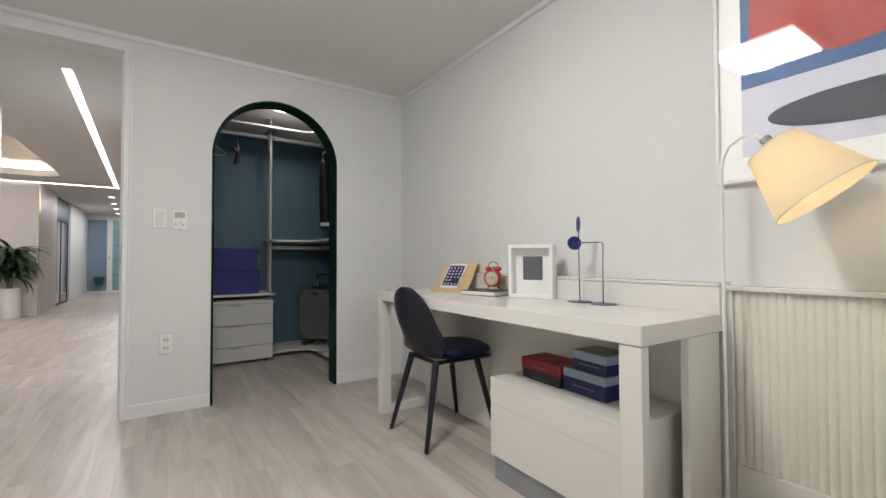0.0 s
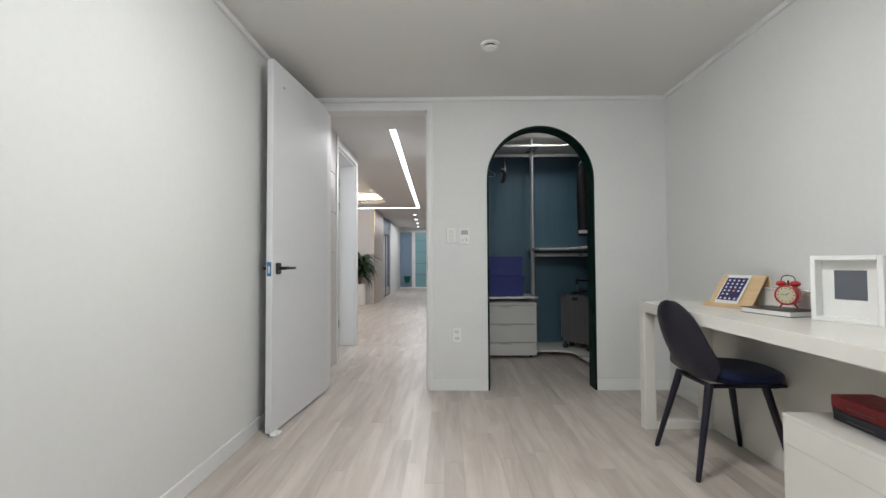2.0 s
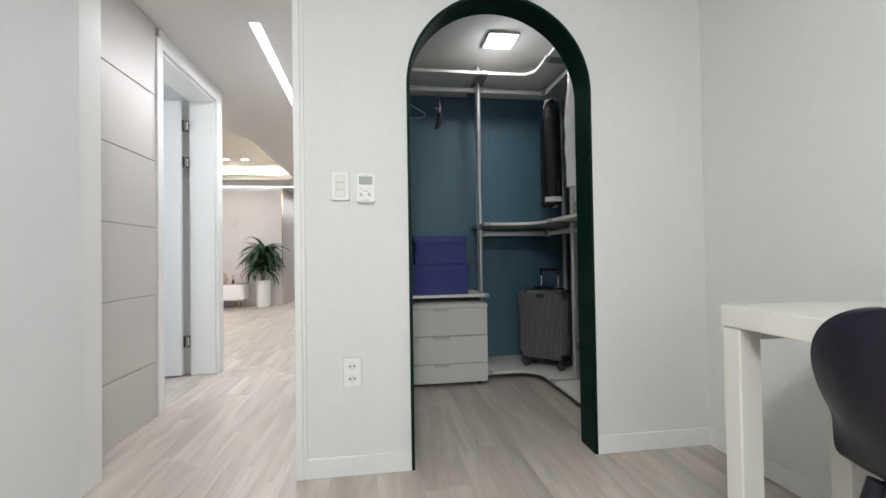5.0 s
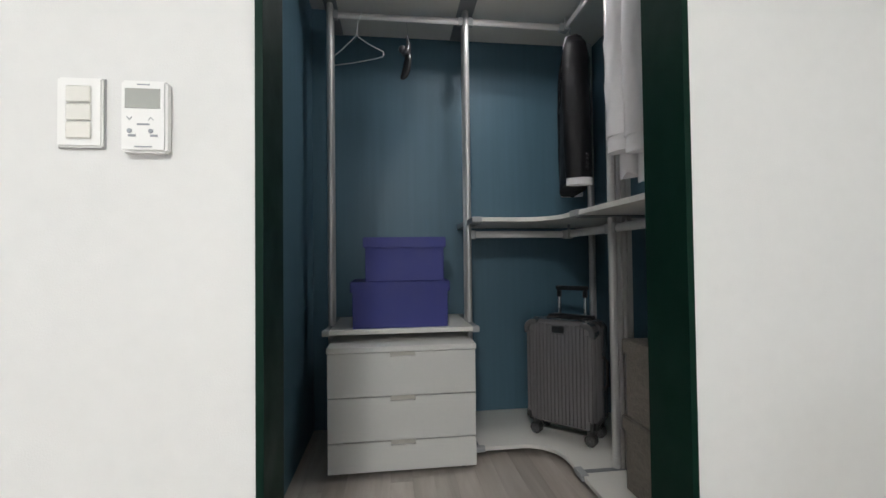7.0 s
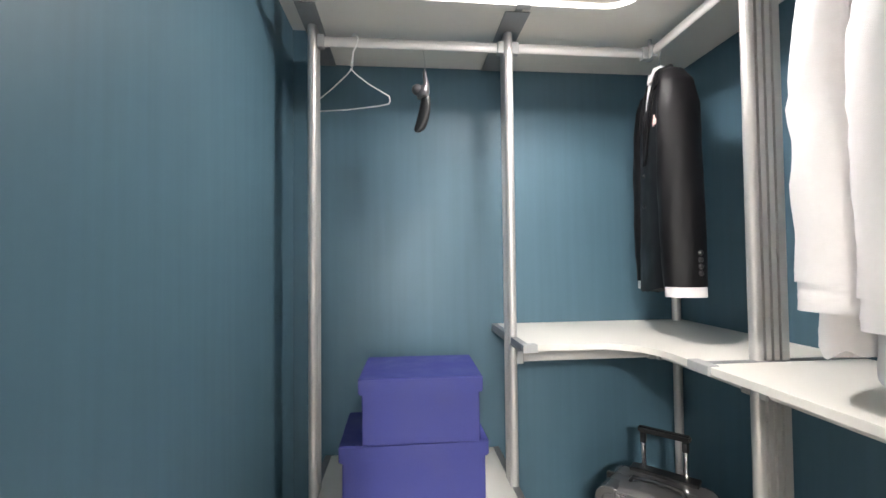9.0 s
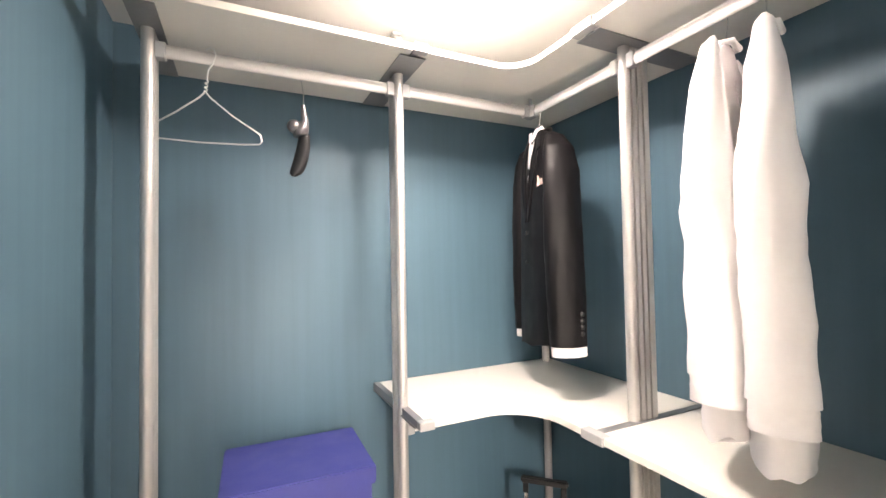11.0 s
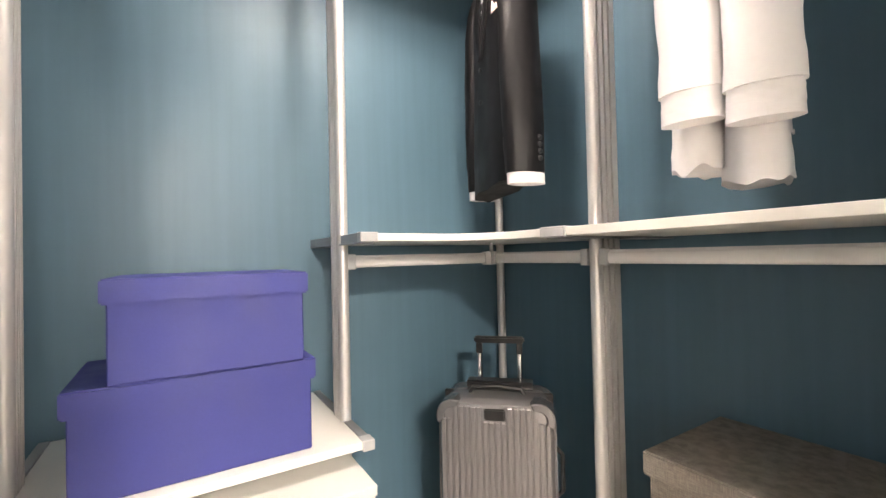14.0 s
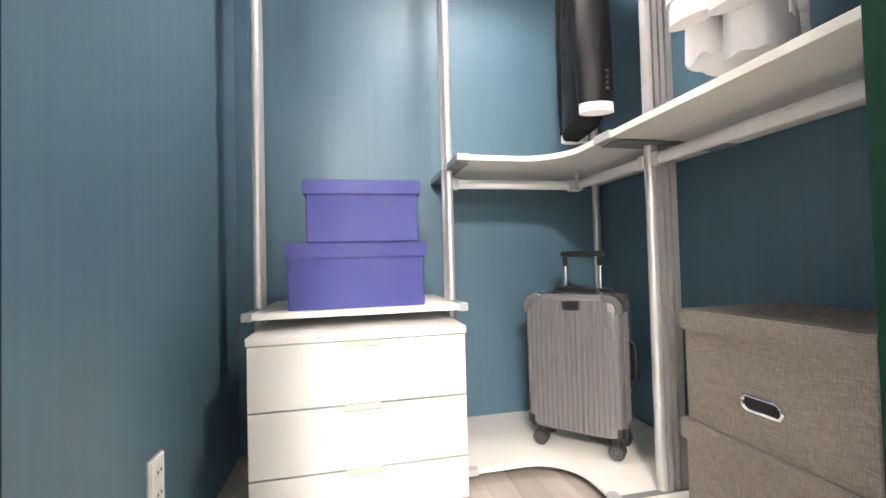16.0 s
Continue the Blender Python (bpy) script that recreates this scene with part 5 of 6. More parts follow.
part("seat_pad", grid_mesh(pad_f, 14, 36, close_v=True), M_VELVET, ch, "dark blue velvet seat pad")
for sx, sy, tx, ty in ((-0.225, 0.190, -0.125, 0.125), (-0.225, -0.190, -0.125, -0.125), (0.222, 0.182, 0.135, 0.125), (0.222, -0.190, 0.135, -0.125)):
    part("leg", tube([(sx, sy, 0.0), (sx * 0.98 + tx * 0.02, sy * 0.98 + ty * 0.02, 0.01), (tx, ty, 0.425)], [0.010, 0.0115, 0.0185], 14), M_NAVY, ch)
bm = tube([(-0.125, -0.125, 0.415), (-0.125, 0.125, 0.415)], 0.011)
tube([(0.135, -0.125, 0.415), (0.135, 0.125, 0.415)], 0.011, bm=bm)
tube([(-0.125, 0.125, 0.413), (0.135, 0.125, 0.413)], 0.011, bm=bm)
tube([(-0.125, -0.125, 0.413), (0.135, -0.125, 0.413)], 0.011, bm=bm)
part("seat_frame", bm, M_NAVY, ch)

# ---- ribbed headboard, bed, lamp, poster ----
hb = thing("headboard", (2.26, 0.1, 0), "cream vertically ribbed headboard against the wall", "headboard")
part("top_cap", box(2.222, XR - 0.001, -0.90, 1.052, 0.841, 0.857, 0.002), M_DESK, hb, world=True)
pts = [(XR - 0.001, 0.998), (XR - 0.001, -0.89)]
n = 78
pitch = (0.998 + 0.89) / n
for k in range(n):
    for j in range(6):
        yy = -0.89 + pitch * (k + j / 6)
        pts.append((2.246 - 0.0065 * math.sin(math.pi * j / 6) ** 0.8, yy))
pts.append((2.246, 0.998))
part("ribbed_panel", plate(pts, "z", 0.252, 0.8408), M_RIB, hb, "vertical rounded ribs", world=True)
part("lower_rail", box(2.236, XR - 0.001, -0.89, 0.998, 0.0, 0.2515, 0.003), M_DESK, hb, world=True)
part("end_stile", box(2.232, XR - 0.001, 0.9985, 1.050, 0.0, 0.8405, 0.002), M_DESK, hb, world=True)

bd = thing("bed", (1.4, -0.25, 0), "low bed with white bedding by the headboard", "bed")
part("bed_base", box(0.78, 2.20, -0.98, 0.44, 0.02, 0.26, 0.01), M_DESK, bd, world=True)
part("mattress", box(0.76, 2.21, -1.0, 0.46, 0.262, 0.455, 0.05, seg=4), M_BEDDING, bd, world=True)
b = ball((1.98, 0.17, 0.50), 0.26, 0.33, 0.085, u=28, v=16)
pl = part("pillow", b, M_BEDDING, None, "plump white pillow on the bed")
tagged(pl, "plump white pillow lying on the bed", "pillow")

lp = thing("floor_lamp", (2.175, 0.985, 0), "white floor lamp with a tilted cream shade, switched on", "floor lamp")
part("base", lathe([(0.085, 0), (0.085, 0.008), (0.020, 0.016), (0.008, 0.03)], (2.15, 0.965, 0), n=32), M_WHITEP, lp, world=True)
part("pole", tube([(2.15, 0.990, 0.02), (2.150, 0.990, 0.08), (2.150, 0.990, 0.4), (2.150, 0.990, 1.24), (2.149, 0.985, 1.285), (2.142, 0.962, 1.322), (2.128, 0.915, 1.340), (2.110, 0.875, 1.330), (2.085, 0.845, 1.305), (2.055, 0.825, 1.285)], 0.0055, 10), M_WHITEP, lp, world=True)
c0, c1 = Vector((2.045, 0.812, 1.269)), Vector((2.060, 0.705, 1.119))
axis = (c1 - c0).normalized()
part("lamp_holder", cyl(c0 - axis * 0.035, c0 + axis * 0.055, 0.016, n=16), M_CHROME, lp, world=True)
q = axis.to_track_quat("Z", "Y").to_matrix().to_4x4()
b = bmesh.new()
rr0 = [b.verts.new((0.070 * math.cos(2 * math.pi * k / 48), 0.070 * math.sin(2 * math.pi * k / 48), 0)) for k in range(48)]
rr1 = [b.verts.new((0.124 * math.cos(2 * math.pi * k / 48), 0.124 * math.sin(2 * math.pi * k / 48), 0.184)) for k in range(48)]
for k in range(48):
    b.faces.new((rr0[k], rr0[(k + 1) % 48], rr1[(k + 1) % 48], rr1[k]))
bmesh.ops.solidify(b, geom=list(b.faces), thickness=0.002)
bmesh.ops.transform(b, matrix=Matrix.Translation(c0) @ q, verts=b.verts)
part("shade", b, M_SHADE, lp, "cream fabric shade glowing warm", world=True)
for rr, hh, nm in ((0.0705, 0.001, "top_rim"), (0.1245, 0.183, "bottom_rim")):
    rim = tube([(rr * math.cos(2 * math.pi * k / 48), rr * math.sin(2 * math.pi * k / 48), hh) for k in range(48)], 0.0017, 6, closed=True)
    bmesh.ops.transform(rim, matrix=Matrix.Translation(c0) @ q, verts=rim.verts)
    part(nm, rim, M_RIB, lp, world=True)
part("bulb", ball(tuple(c0 + axis * 0.085), 0.028, 0.028, 0.028), M_BULB, lp, world=True)
pt = bpy.data.lights.new("lamp_bulb", "POINT")
pt.energy, pt.color, pt.shadow_soft_size = BULB_W, (1.0, 0.74, 0.42), 0.03
new("lamp_bulb", pt).location = c0 + axis * 0.135

pg = thing("poster", (XR, 0.5, 1.2), "large white framed abstract print in red, blue and black behind glass", "framed print")
xw = XR - 0.001
part("mount", box(xw - 0.014, xw - 0.010, 0.02, 1.038, 1.226, 2.24, 0.001), M_PAPER, pg, "white mount", world=True)
for a in ((0.005, 0.0198), (1.0382, 1.052)):
    part("frame_bar", box(xw - 0.026, xw, a[0], a[1], 1.212, 2.254, 0.002), M_WHITEP, pg, world=True)
for a in ((1.212, 1.2258), (2.2402, 2.254)):
    part("frame_bar", box(xw - 0.026, xw, 0.020, 1.038, a[0], a[1], 0.002), M_WHITEP, pg, world=True)
xp = xw - 0.0142
part("print_field", plate([(0.09, 1.298), (0.970, 1.298), (0.970, 1.532), (0.09, 1.532)], "x", xp - 0.0008, xp), M_PRINTG, pg, "pale grey field", world=True)
part("print_field", plate([(0.09, 1.5325), (0.970, 1.5325), (0.970, 2.16), (0.09, 2.16)], "x", xp - 0.0008, xp), M_PRINTB, pg, "blue field", world=True)
part("print_field", plate([(0.09, 1.60), (0.30, 1.588), (0.52, 1.594), (0.70, 1.575), (0.80, 1.592), (0.90, 1.578), (0.942, 1.592), (0.944, 1.75), (0.938, 1.90), (0.944, 2.13), (0.09, 2.13)], "x", xp - 0.0020, xp - 0.0012), M_PRINTR, pg, "red field with an uneven edge", world=True)
ell = [(0.590 + 0.305 * math.copysign(abs(math.cos(a)) ** 0.85, math.cos(a)), 1.405 + 0.058 * math.sin(a) + 0.008 * math.cos(a)) for a in [2 * math.pi * k / 40 for k in range(40)]]
part("print_field", plate(ell, "x", xp - 0.0020, xp - 0.0012), M_PRINTK, pg, "black rounded shape", world=True)
gl = part("pane", box(xw - 0.0205, xw - 0.0185, 0.020, 1.038, 1.226, 2.24), M_GLASS, pg, "clear glass over the print", world=True)
gl.visible_shadow = False

# ---- hall, beyond the doorway ----
HX = -0.57
struct("wall_hall_west", box(HX - 0.13, HX - 0.012, 3.642, 4.43, 0, 2.42), M_GROUT, "wall behind the hall panels")
struct("wall_hall_west_end", box(HX - 0.22, HX, 5.345, 5.42, 0, 2.42), M_TRIM, "white end of the hall wall")
struct("wall_hall_over_door", box(HX - 0.13, HX - 0.001, 4.43, 5.345, 2.225, 2.42), M_TRIM, "white wall over the hall door")
struct("wall_hall_east", box(0.56, 0.599, 3.642, 5.27, 0, 2.5), M_WALL, "plain white wall of the hall")
struct("wall_hall_east_end", box(0.56, 3.2, 5.27, 5.37, 0, 2.5), M_WALL, "plain white wall of the living area")
struct("wall_living_east", box(3.2, 3.3, 5.27, 16.4, 0, 2.5), M_WALL, "plain white wall of the living area")
struct("wall_living_south", box(-6.2, HX - 0.22, 5.345, 5.42, 0, 2.5), M_WALL, "plain white wall of the living area")
struct("wall_side_room", box(-2.6, HX - 0.13, 3.3, 3.4, 0, 2.5), M_WALL, "plain wall of the side room")
struct("wall_side_room_west", box(-2.7, -2.6, 3.3, 5.345, 0, 2.5), M_WALL, "plain wall of the side room")
struct("wall_living_west", box(-6.3, -6.2, 5.345, 10.4, 0, 2.5), M_WALL, "plain white wall of the living area")

# inner door of the hall, open into the side room
d2 = thing("door_2", (HX, 4.9, 0), "white cased doorway in the hall with its door open", "door frame", kind="structure")
part("casing", box(HX - 0.011, HX + 0.012, 4.375, 4.440, 0, 2.25, 0.003), M_TRIM, d2, world=True)
part("casing", box(HX - 0.011, HX + 0.012, 5.290, 5.355, 0, 2.25, 0.003), M_TRIM, d2, world=True)
part("casing", box(HX - 0.011, HX + 0.012, 4.440, 5.290, 2.195, 2.25, 0.003), M_TRIM, d2, world=True)
part("door_jamb", box(HX - 0.20, HX - 0.0112, 5.282, 5.342, 0, 2.195, 0.003), M_TRIM, d2, world=True)
part("door_jamb", box(HX - 0.20, HX - 0.0112, 4.431, 4.450, 0, 2.195, 0.003), M_TRIM, d2, world=True)
part("door_head", box(HX - 0.20, HX - 0.0112, 4.450, 5.282, 2.178, 2.222, 0.003), M_TRIM, d2, world=True)
lf = thing("hall_door", (-0.815, 5.272, 0.012), "plain white hall door standing wide open", "door", rz=181)
part("door_leaf", box(0, 0.80, 0, 0.040, 0, 2.155, 0.002), M_DOOR, lf)
for z in (0.256, 1.676, 1.965):
    hg = part("hinge", box(-0.050, -0.026, 0.003, 0.0065, z - 0.045, z + 0.045, 0.001), M_STEEL, lf, "dark square hinge")
    part("hinge_hole", box(-0.044, -0.032, 0.0067, 0.0072, z - 0.033, z + 0.033), M_TRIM, hg)
    part("knuckle", cyl((-0.012, 0.010, z - 0.045), (-0.012, 0.010, z + 0.045), 0.008, n=12), M_STEEL, lf)

# panels of the hall wall
pw = thing("wall_panels", (HX, 4.0, 0), "greige porcelain wall panels with fine joints", "wall panel", kind="structure")
for z0, z1 in ((0.0, 0.318), (0.322, 0.711), (0.715, 1.103), (1.107, 1.495), (1.499, 1.887), (1.891, 2.318)):
    part("panel", box(HX - 0.0118, HX, 3.656, 4.374, z0 + 0.0005, z1, 0.002), M_TILE, pw, world=True)

# hall ceiling with a recessed tray over the living area
TX0, TX1, TY0, TY1 = -3.6, -0.79, 6.65, 9.58
b = bmesh.new()


def strip_ceiling(x0, x1, y0, y1):
    box(x0, x1, y0, y1, ZC, ZC + 0.10, bm=b)


strip_ceiling(-6.3, 0.59, 3.662, 5.28)
strip_ceiling(-6.3, 3.3, 5.28, TY0)
strip_ceiling(-6.3, TX0, TY0, TY1)
strip_ceiling(TX1, 3.3, TY0, TY1)
strip_ceiling(-6.3, 3.3, TY1, 16.4)
for cx, cy, a0 in ((TX1, TY0, 1), (TX1, TY1, 2), (TX0, TY0, 0), (TX0, TY1, 3)):
    r = 0.32
    sx = -1 if cx == TX1 else 1
    sy = 1 if cy == TY0 else -1
    pts = [(cx, cy)] + [(cx + sx * r * (1 - math.cos(radians(9 * k))), cy + sy * r * (1 - math.sin(radians(9 * k)))) for k in range(11)]
    plate(pts, "z", ZC, ZC + 0.1, bm=b)
hc = struct("ceiling_hall", b, M_CEIL, "white ceiling of the hall and living area with a tray opening")
struct("ceiling_tray", box(TX0 - 0.15, TX1 + 0.15, TY0 - 0.15, TY1 + 0.15, ZC + 0.21, ZC + 0.27), M_TRAY, "raised cream tray ceiling above the opening")
bm = box(TX0 - 0.15, TX1 + 0.15, TY0 - 0.17, TY0 - 0.15, ZC + 0.1, ZC + 0.27)
box(TX0 - 0.15, TX1 + 0.15, TY1 + 0.15, TY1 + 0.17, ZC + 0.1, ZC + 0.27, bm=bm)
box(TX0 - 0.17, TX0 - 0.15, TY0 - 0.15, TY1 + 0.15, ZC + 0.1, ZC + 0.27, bm=bm)
box(TX1 + 0.15, TX1 + 0.17, TY0 - 0.15, TY1 + 0.15, ZC + 0.1, ZC + 0.27, bm=bm)
struct("wall_tray", bm, M_TRAY, "cream sides of the ceiling tray")
lc = thing("cove_light", (-2.2, 8.1, ZC + 0.11), "warm light strip hidden round the ceiling tray", "cove light")
for a in ((TX0 - 0.1, TX1 + 0.1, TY0 - 0.10, TY0 - 0.06), (TX0 - 0.1, TX1 + 0.1, TY1 + 0.06, TY1 + 0.10), (TX0 - 0.10, TX0 - 0.06, TY0 - 0.06, TY1 + 0.06), (TX1 + 0.06, TX1 + 0.10, TY0 - 0.06, TY1 + 0.06)):
    part("light_strip", box(*a, ZC + 0.105, ZC + 0.125), M_COVE, lc, world=True)


def downlight(x, y, z):
    o = thing("downlight", (x, y, z - 0.008), "round recessed white downlight, switched on", "downlight", group="ceiling downlights")
    part("ring", lathe([(0.052, 0.004), (0.060, 0.004), (0.060, 0.008), (0.052, 0.008)], n=24), M_WHITEP, o)
    part("lens", cyl((0, 0, 0.0), (0, 0, 0.006), 0.051, n=24), M_LEDH, o, "bright round lens")


for y in (11.85, 13.15, 14.4, 15.8):
    downlight(-0.34 - (y - 11.85) * 0.045, y, ZC)
for p in ((-1.75, 8.9), (-1.45, 8.9), (-2.05, 8.9), (-1.6, 7.9), (-2.6, 8.0)):
    downlight(*p, ZC + 0.21)

ll = thing("linear_light", (0, 7.3, ZC - 0.004), "long white light line let into the hall ceiling", "linear light")
part("light_line", plate([(-0.016, 4.30), (0.040, 4.30), (-0.115, 10.42), (-0.175, 10.42)], "z", ZC - 0.004, ZC - 0.0005), M_LEDH, ll, world=True)
part("light_line", box(-5.0, -0.176, 10.31, 10.38, ZC - 0.004, ZC - 0.0005), M_LEDH, ll, world=True)

# far walls of the living area
LY = 10.36
struct("wall_living_north", box(-6.2, -1.35, LY, LY + 0.15, 0, 2.5), M_GROUT, "wall behind the living area panels")
pn = thing("stone_panels", (-3, LY, 0), "large white and greige stone panels of the living wall", "wall panel", kind="structure")
for k in range(4):
    x1 = -1.215 - k * 1.22
    part("panel", box(x1 - 1.216, x1, LY - 0.02, LY - 0.0005, 1.162, 2.318, 0.002), M_TILEW, pn, world=True)
    part("panel", box(x1 - 1.216, x1, LY - 0.02, LY - 0.0005, 0.001, 1.158, 0.002), M_TILEW, pn, world=True)
struct("gilt_trim", box(-1.214, -1.198, LY - 0.028, LY, 0, 2.318, 0.003), M_BRASS, "polished gilt corner strip of the living wall")
struct("wall_corridor_west", box(-1.35, -1.20, LY, 11.75, 0, 2.5), M_TILEB, "beige wall return beside the corridor")
struct("wall_corridor_cabinet", box(-1.35, -1.285, 11.75, 13.55, 0, 2.5), M_DKBLUE, "slate blue cabinet wall")
struct("wall_corridor_west_far", box(-1.50, -1.24, 13.55, 16.4, 0, 2.5), M_TRIM, "white wall at the corridor end")
mg = thing("framed_glass_door", (-1.27, 12.65, 0), "tall mirror-glass door in a black frame", "cabinet door")
part("glass", box(-1.284, -1.272, 11.90, 13.40, 0.05, 1.80), M_MIRROR, mg, "violet tinted mirror glass", world=True)
for a in ((11.86, 11.90, 0.0, 1.84), (12.62, 12.66, 0.05, 1.80), (13.40, 13.44, 0.0, 1.84)):
    part("frame_bar", box(-1.284, -1.262, a[0], a[1], a[2], a[3], 0.002), M_BLACK, mg, world=True)
for a in ((0.0, 0.05), (1.80, 1.84)):
    part("frame_bar", box(-1.284, -1.262, 11.90, 13.40, a[0], a[1], 0.002), M_BLACK, mg, world=True)
EY = 16.26
struct("wall_end", box(-1.5, 3.3, EY + 0.02, EY + 0.14, 0, 2.5), M_TRIM, "white end wall of the corridor")
d3 = thing("door_3", (-1.0, EY, 0), "white-framed sliding doors of blue-grey and teal glass", "sliding door", kind="structure")
part("pane", box(-1.40, -0.79, EY, EY + 0.015, 0.06, 2.15), M_BLUEG, d3, "blue-grey glass pane", world=True)
for x in (-0.66, 0.02, 0.70):
    p = part("pane", box(x, x + 0.62, EY, EY + 0.015, 0.06, 2.15), M_TEALG, d3, "teal glass pane", world=True)
    for z in (0.52, 0.95, 1.38, 1.80):
        part("glazing_bar", box(x, x + 0.62, EY - 0.006, EY - 0.001, z, z + 0.018), M_DKBLUE, p, world=True)
for x0, x1 in ((-1.48, -1.40), (-0.79, -0.66), (-0.04, 0.02), (0.64, 0.70), (1.32, 1.40)):
    part("door_stile", box(x0, x1, EY - 0.02, EY + 0.018, 0, 2.20, 0.004), M_TRIM, d3, world=True)
part("door_rail", box(-1.40, 1.32, EY - 0.018, EY + 0.018, 2.15, 2.20, 0.003), M_TRIM, d3, world=True)
part("door_rail", box(-1.40, 1.32, EY - 0.018, EY + 0.018, 0.0, 0.06, 0.003), M_TRIM, d3, world=True)
part("pull", box(-0.74, -0.72, EY - 0.032, EY - 0.0202, 0.98, 1.08, 0.003), M_BRASS, d3, "small brass pull", world=True)
gb = thing("green_basket", (-0.955, EY - 0.09, 0.23), "green plastic basket fixed to the blue glass door", "basket")
part("tub", lathe([(0.085, 0), (0.10, 0.06), (0.135, 0.235), (0.130, 0.24), (0.09, 0.02)], n=20), M_GREEN, gb)
part("rim", tube([(0.135 * math.cos(2 * math.pi * k / 20), 0.088 * math.sin(2 * math.pi * k / 20) , 0.235) for k in range(20)], 0.010, 6, closed=True), M_GREEN, gb)

# plant in the white pot
pp = thing("potted_plant", (-1.505, 10.12, 0), "leafy green cane plant in a tall white round pot", "potted plant")
part("pot", lathe([(0.125, 0), (0.130, 0.01), (0.130, 0.49), (0.120, 0.50), (0.115, 0.47), (0.02, 0.465)], n=32), M_WHITEP, pp, "tall white cylindrical pot")
part("soil", cyl((0, 0, 0.450), (0, 0, 0.478), 0.114, n=24), M_SOIL, pp)
part("trunk", tube([(0.0, 0, 0.47), (0.012, 0, 0.65), (0.0, 0.01, 0.85), (0.01, 0, 1.02)], [0.024, 0.022, 0.020, 0.016], 12), M_TRUNK, pp)
part("trunk", tube([(-0.03, 0.02, 0.47), (-0.045, 0.02, 0.62), (-0.05, 0.02, 0.72)], [0.018, 0.017, 0.013], 10), M_TRUNK, pp)
rng = random.Random(5)
b = bmesh.new()


def leaf(bm, base, az, el, length, width, droop):
    n = 8
    pts = []
    p = Vector(base)
    e = el
    for k in range(n + 1):
        d = Vector((math.cos(az) * math.cos(e), math.sin(az) * math.cos(e), math.sin(e)))
        pts.append((p.copy(), d))
        p = p + d * (length / n)
        e -= droop / n
    side = Vector((-math.sin(az), math.cos(az), 0))
    rows = []
    for k, (q, d) in enumerate(pts):
        u = k / n
        w = width * math.sin(math.pi * (0.08 + 0.92 * u) ** 0.8) * 0.5 + 0.001
        up = side.cross(d) * w * 0.35
        rows.append([bm.verts.new(q - side * w + up), bm.verts.new(q), bm.verts.new(q + side * w + up)])
    for r0, r1 in zip(rows, rows[1:]):
        bm.faces.new((r0[0], r0[1], r1[1], r1[0]))
        bm.faces.new((r0[1], r0[2], r1[2], r1[1]))


for cx, cz, count, ln in ((0.01, 1.02, 46, 0.46), (0.0, 0.95, 26, 0.44), (-0.05, 0.70, 34, 0.40), (0.02, 0.74, 16, 0.38)):
    for k in range(count):
        leaf(b, (cx, 0, cz + rng.uniform(-0.05, 0.08)), rng.uniform(0, 2 * math.pi), rng.uniform(-0.1, 1.15), ln * rng.uniform(0.95, 1.45), rng.uniform(0.055, 0.08), rng.uniform(1.3, 2.4))
part("crown", b, M_LEAF, pp, "long arching dark green leaves", smooth=60)

# low console with ornaments
cn = thing("tv_console", (-2.6, 10.05, 0), "low white console with rounded ends on brass legs", "console")
pts = [(-3.9, 9.90), (-1.92, 9.90)] + arc(-1.92, 10.02, 0.12, -90, 0, 8) + arc(-1.92, 10.18, 0.12, 0, 90, 8) + [(-3.9, 10.30)]
part("body", plate(pts, "z", 0.155, 0.435, 0.004), M_WHITEP, cn, world=True)
part("top", plate([(p[0], p[1]) for p in pts], "z", 0.4355, 0.452, 0.003), M_TERRA, cn, "pale stone top", world=True)
for x, y in ((-1.90, 9.97), (-1.90, 10.2), (-3.8, 9.97), (-3.8, 10.2)):
    part("leg", cyl((x, y, 0), (x, y, 0.1545), 0.012, 0.016, 12), M_BRASS, cn, world=True)
v = thing("clay_vase", (-2.22, 10.05, 0.452), "round dusky clay vase with small flowers", "vase")
part("vase", lathe([(0.05, 0), (0.085, 0.03), (0.10, 0.09), (0.08, 0.15), (0.055, 0.17), (0.05, 0.165)], n=24), M_TERRA, v)
b = bmesh.new()
for k in range(16):
    leaf(b, (0, 0, 0.16), rng.uniform(0, 6.28), rng.uniform(0.5, 1.4), rng.uniform(0.08, 0.16), 0.03, 0.8)
part("flowers", b, M_WOOD, v, "dried yellowish flowers")
v = thing("small_bottle", (-2.02, 10.02, 0.452), "small dark reed diffuser bottle", "bottle")
part("bottle", lathe([(0.022, 0), (0.024, 0.05), (0.010, 0.07), (0.010, 0.09)], n=16), M_BLACK, v)
for a in (-0.02, 0.0, 0.022):
    part("reed", tube([(0, 0, 0.08), (a, 0.01, 0.17)], 0.002, 5), M_BLACK, v)

# small wooden stand seen through the doorway
ws = thing("wooden_stand", (0.22, 12.9, 0), "pale wooden trestle stand in the corridor", "stand")
for sx in (-0.10, 0.10):
    for sy in (-0.2, 0.2):
        part("leg", tube([(sx * 1.5, sy, 0), (sx * 0.6, sy * 0.8, 0.86)], [0.016, 0.018], 8), M_WOOD, ws)
part("top", box(-0.13, 0.13, -0.25, 0.25, 0.86, 0.89, 0.004), M_WOOD, ws)


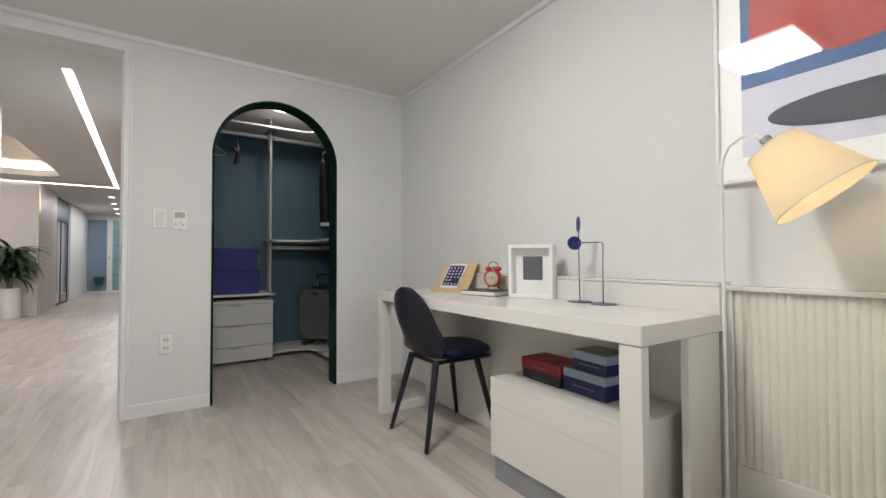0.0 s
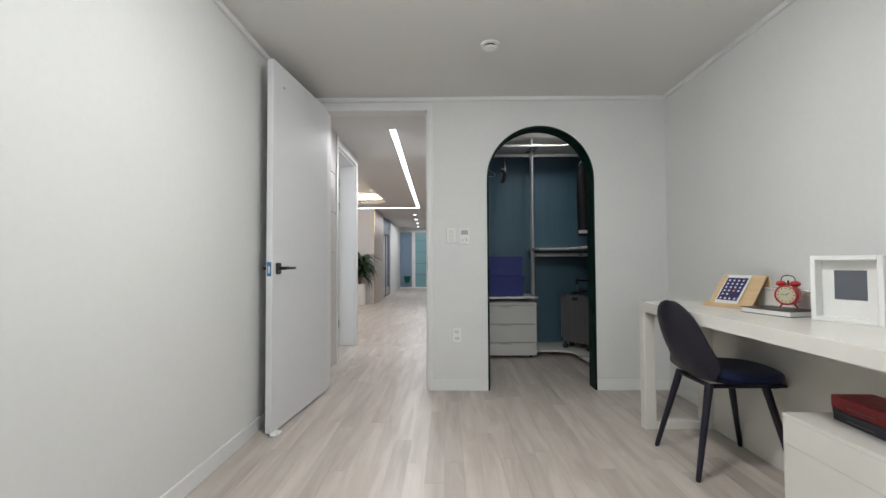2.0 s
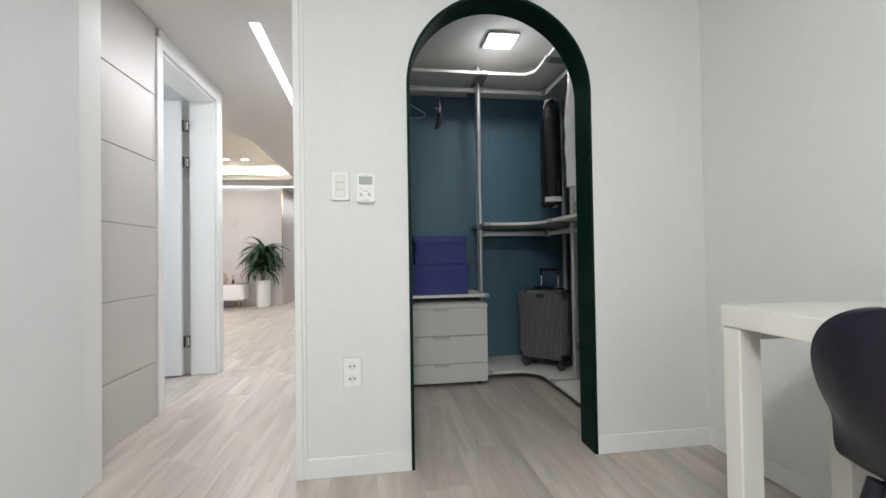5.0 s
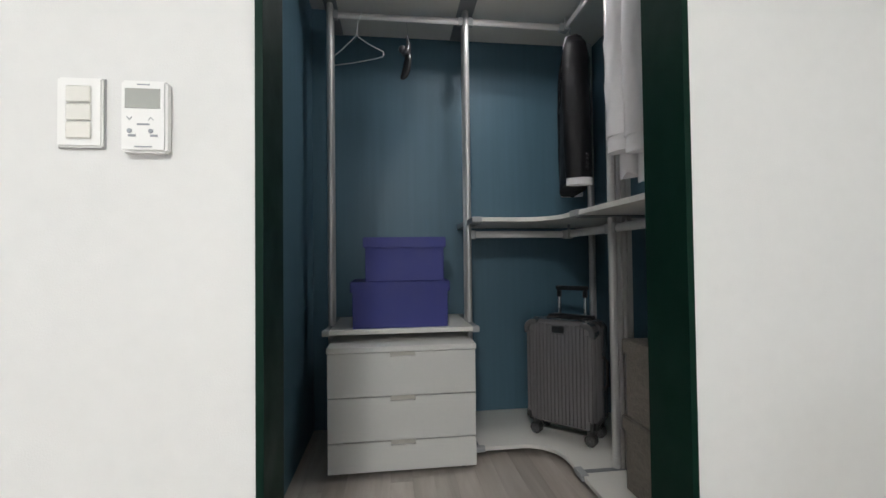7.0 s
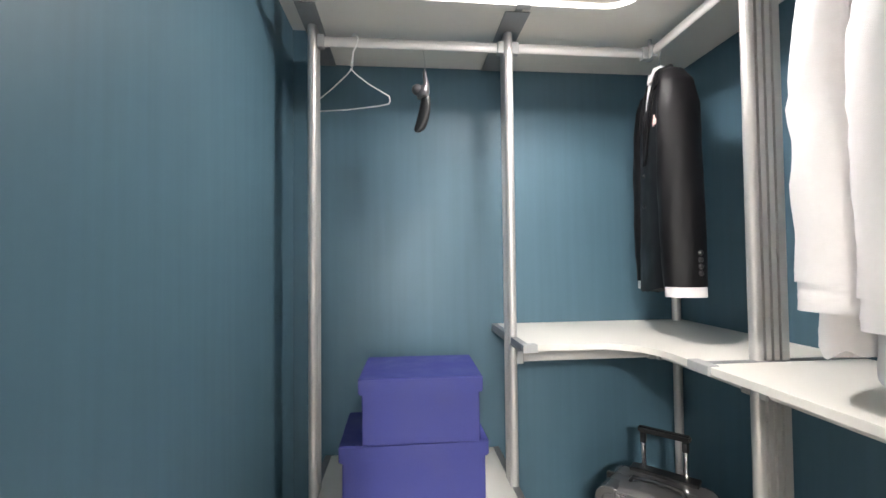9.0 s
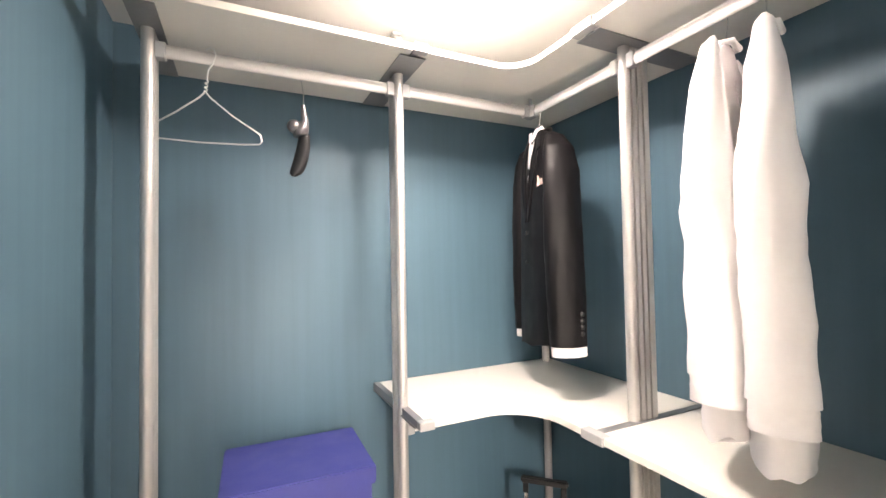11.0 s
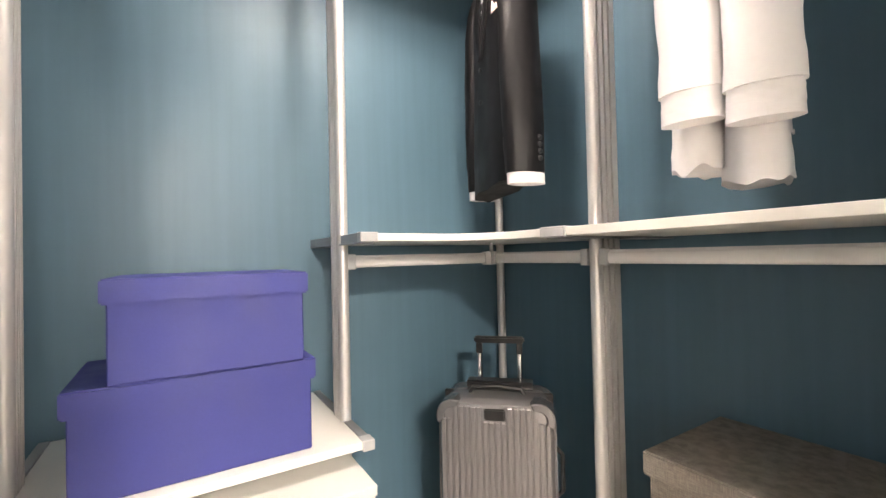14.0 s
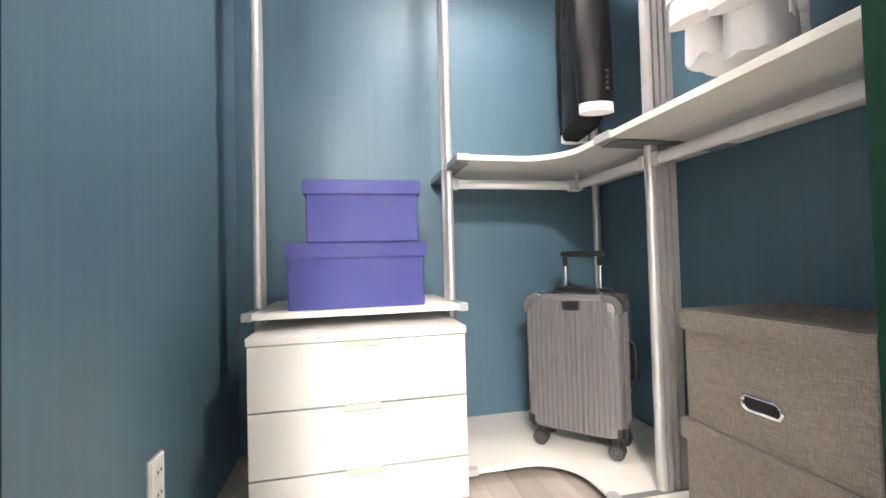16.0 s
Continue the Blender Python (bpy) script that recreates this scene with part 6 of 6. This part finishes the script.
# ---- floor: base, then planks laid end to end along y ----
struct("floor", box(-6.3, 3.3, -2.3, 16.4, -0.06, -0.0045), M_UNDER, "pale plank floor through all the rooms")
floor_ob = bpy.data.objects["floor"]
PW, PL, GAP = 0.094, 0.92, 0.0005
plank_meshes = {}


def plank_mesh(w, l):
    key = (round(w, 3), round(l, 3))
    if key not in plank_meshes:
        b = box(0, key[0] - GAP, 0, key[1] - GAP, -0.0044, 0.0, 0.0003)
        me = bpy.data.meshes.new("plank")
        b.to_mesh(me)
        b.free()
        me.materials.append(M_PLANK)
        plank_meshes[key] = me
    return plank_meshes[key]


rng = random.Random(11)
rest_v, rest_f = [], []
made = 0
x = XL
while x < XR - 0.001:
    w = min(PW, XR - x)
    y = 0.55 - rng.uniform(0, PL)
    while y < 5.15:
        y0, y1 = max(y, 0.55), min(y + PL, 5.16)
        y += PL
        if y1 - y0 < 0.02:
            continue
        if made < 290 and y1 > 0.6:
            o = new("plank", plank_mesh(w, y1 - y0))
            o.location = (x, y0, 0)
            o.parent = floor_ob
            made += 1
        else:
            rest_v.append((x, x + w - GAP, y0, y1 - GAP))
    x += PW


def fill(xa, xb, ya, yb):
    x = xa
    while x < xb - 0.002:
        w = min(PW, xb - x)
        y = ya - rng.uniform(0, PL)
        while y < yb:
            y0, y1 = max(y, ya), min(y + PL, yb)
            y += PL
            if y1 - y0 > 0.02:
                rest_v.append((x, x + w - GAP, y0, y1 - GAP))
        x += PW


fill(XL, XR, -2.2, 0.55)
fill(XR, 2.35, 3.60, 5.16)
fill(-2.6, XL, 3.4, 5.40)
fill(-5.2, 3.2, 5.40, 10.36)
fill(-1.35, 3.2, 10.36, 16.27)
fill(XL, 0.56, 5.16, 5.40)
verts, faces = [], []
for x0, x1, y0, y1 in rest_v:
    n = len(verts)
    verts += [(x0, y0, -0.0044), (x1, y0, -0.0044), (x1, y1, -0.0044), (x0, y1, -0.0044), (x0, y0, 0), (x1, y0, 0), (x1, y1, 0), (x0, y1, 0)]
    faces += [(n + 4, n + 5, n + 6, n + 7), (n, n + 1, n + 5, n + 4), (n + 1, n + 2, n + 6, n + 5), (n + 2, n + 3, n + 7, n + 6), (n + 3, n, n + 4, n + 7)]
me = bpy.data.meshes.new("far_planks")
me.from_pydata(verts, [], faces)
me.materials.append(M_PLANK)
o = new("far_planks", me)
o.parent = floor_ob
tagged(o, "pale oak planks laid end to end", kind="stuff")
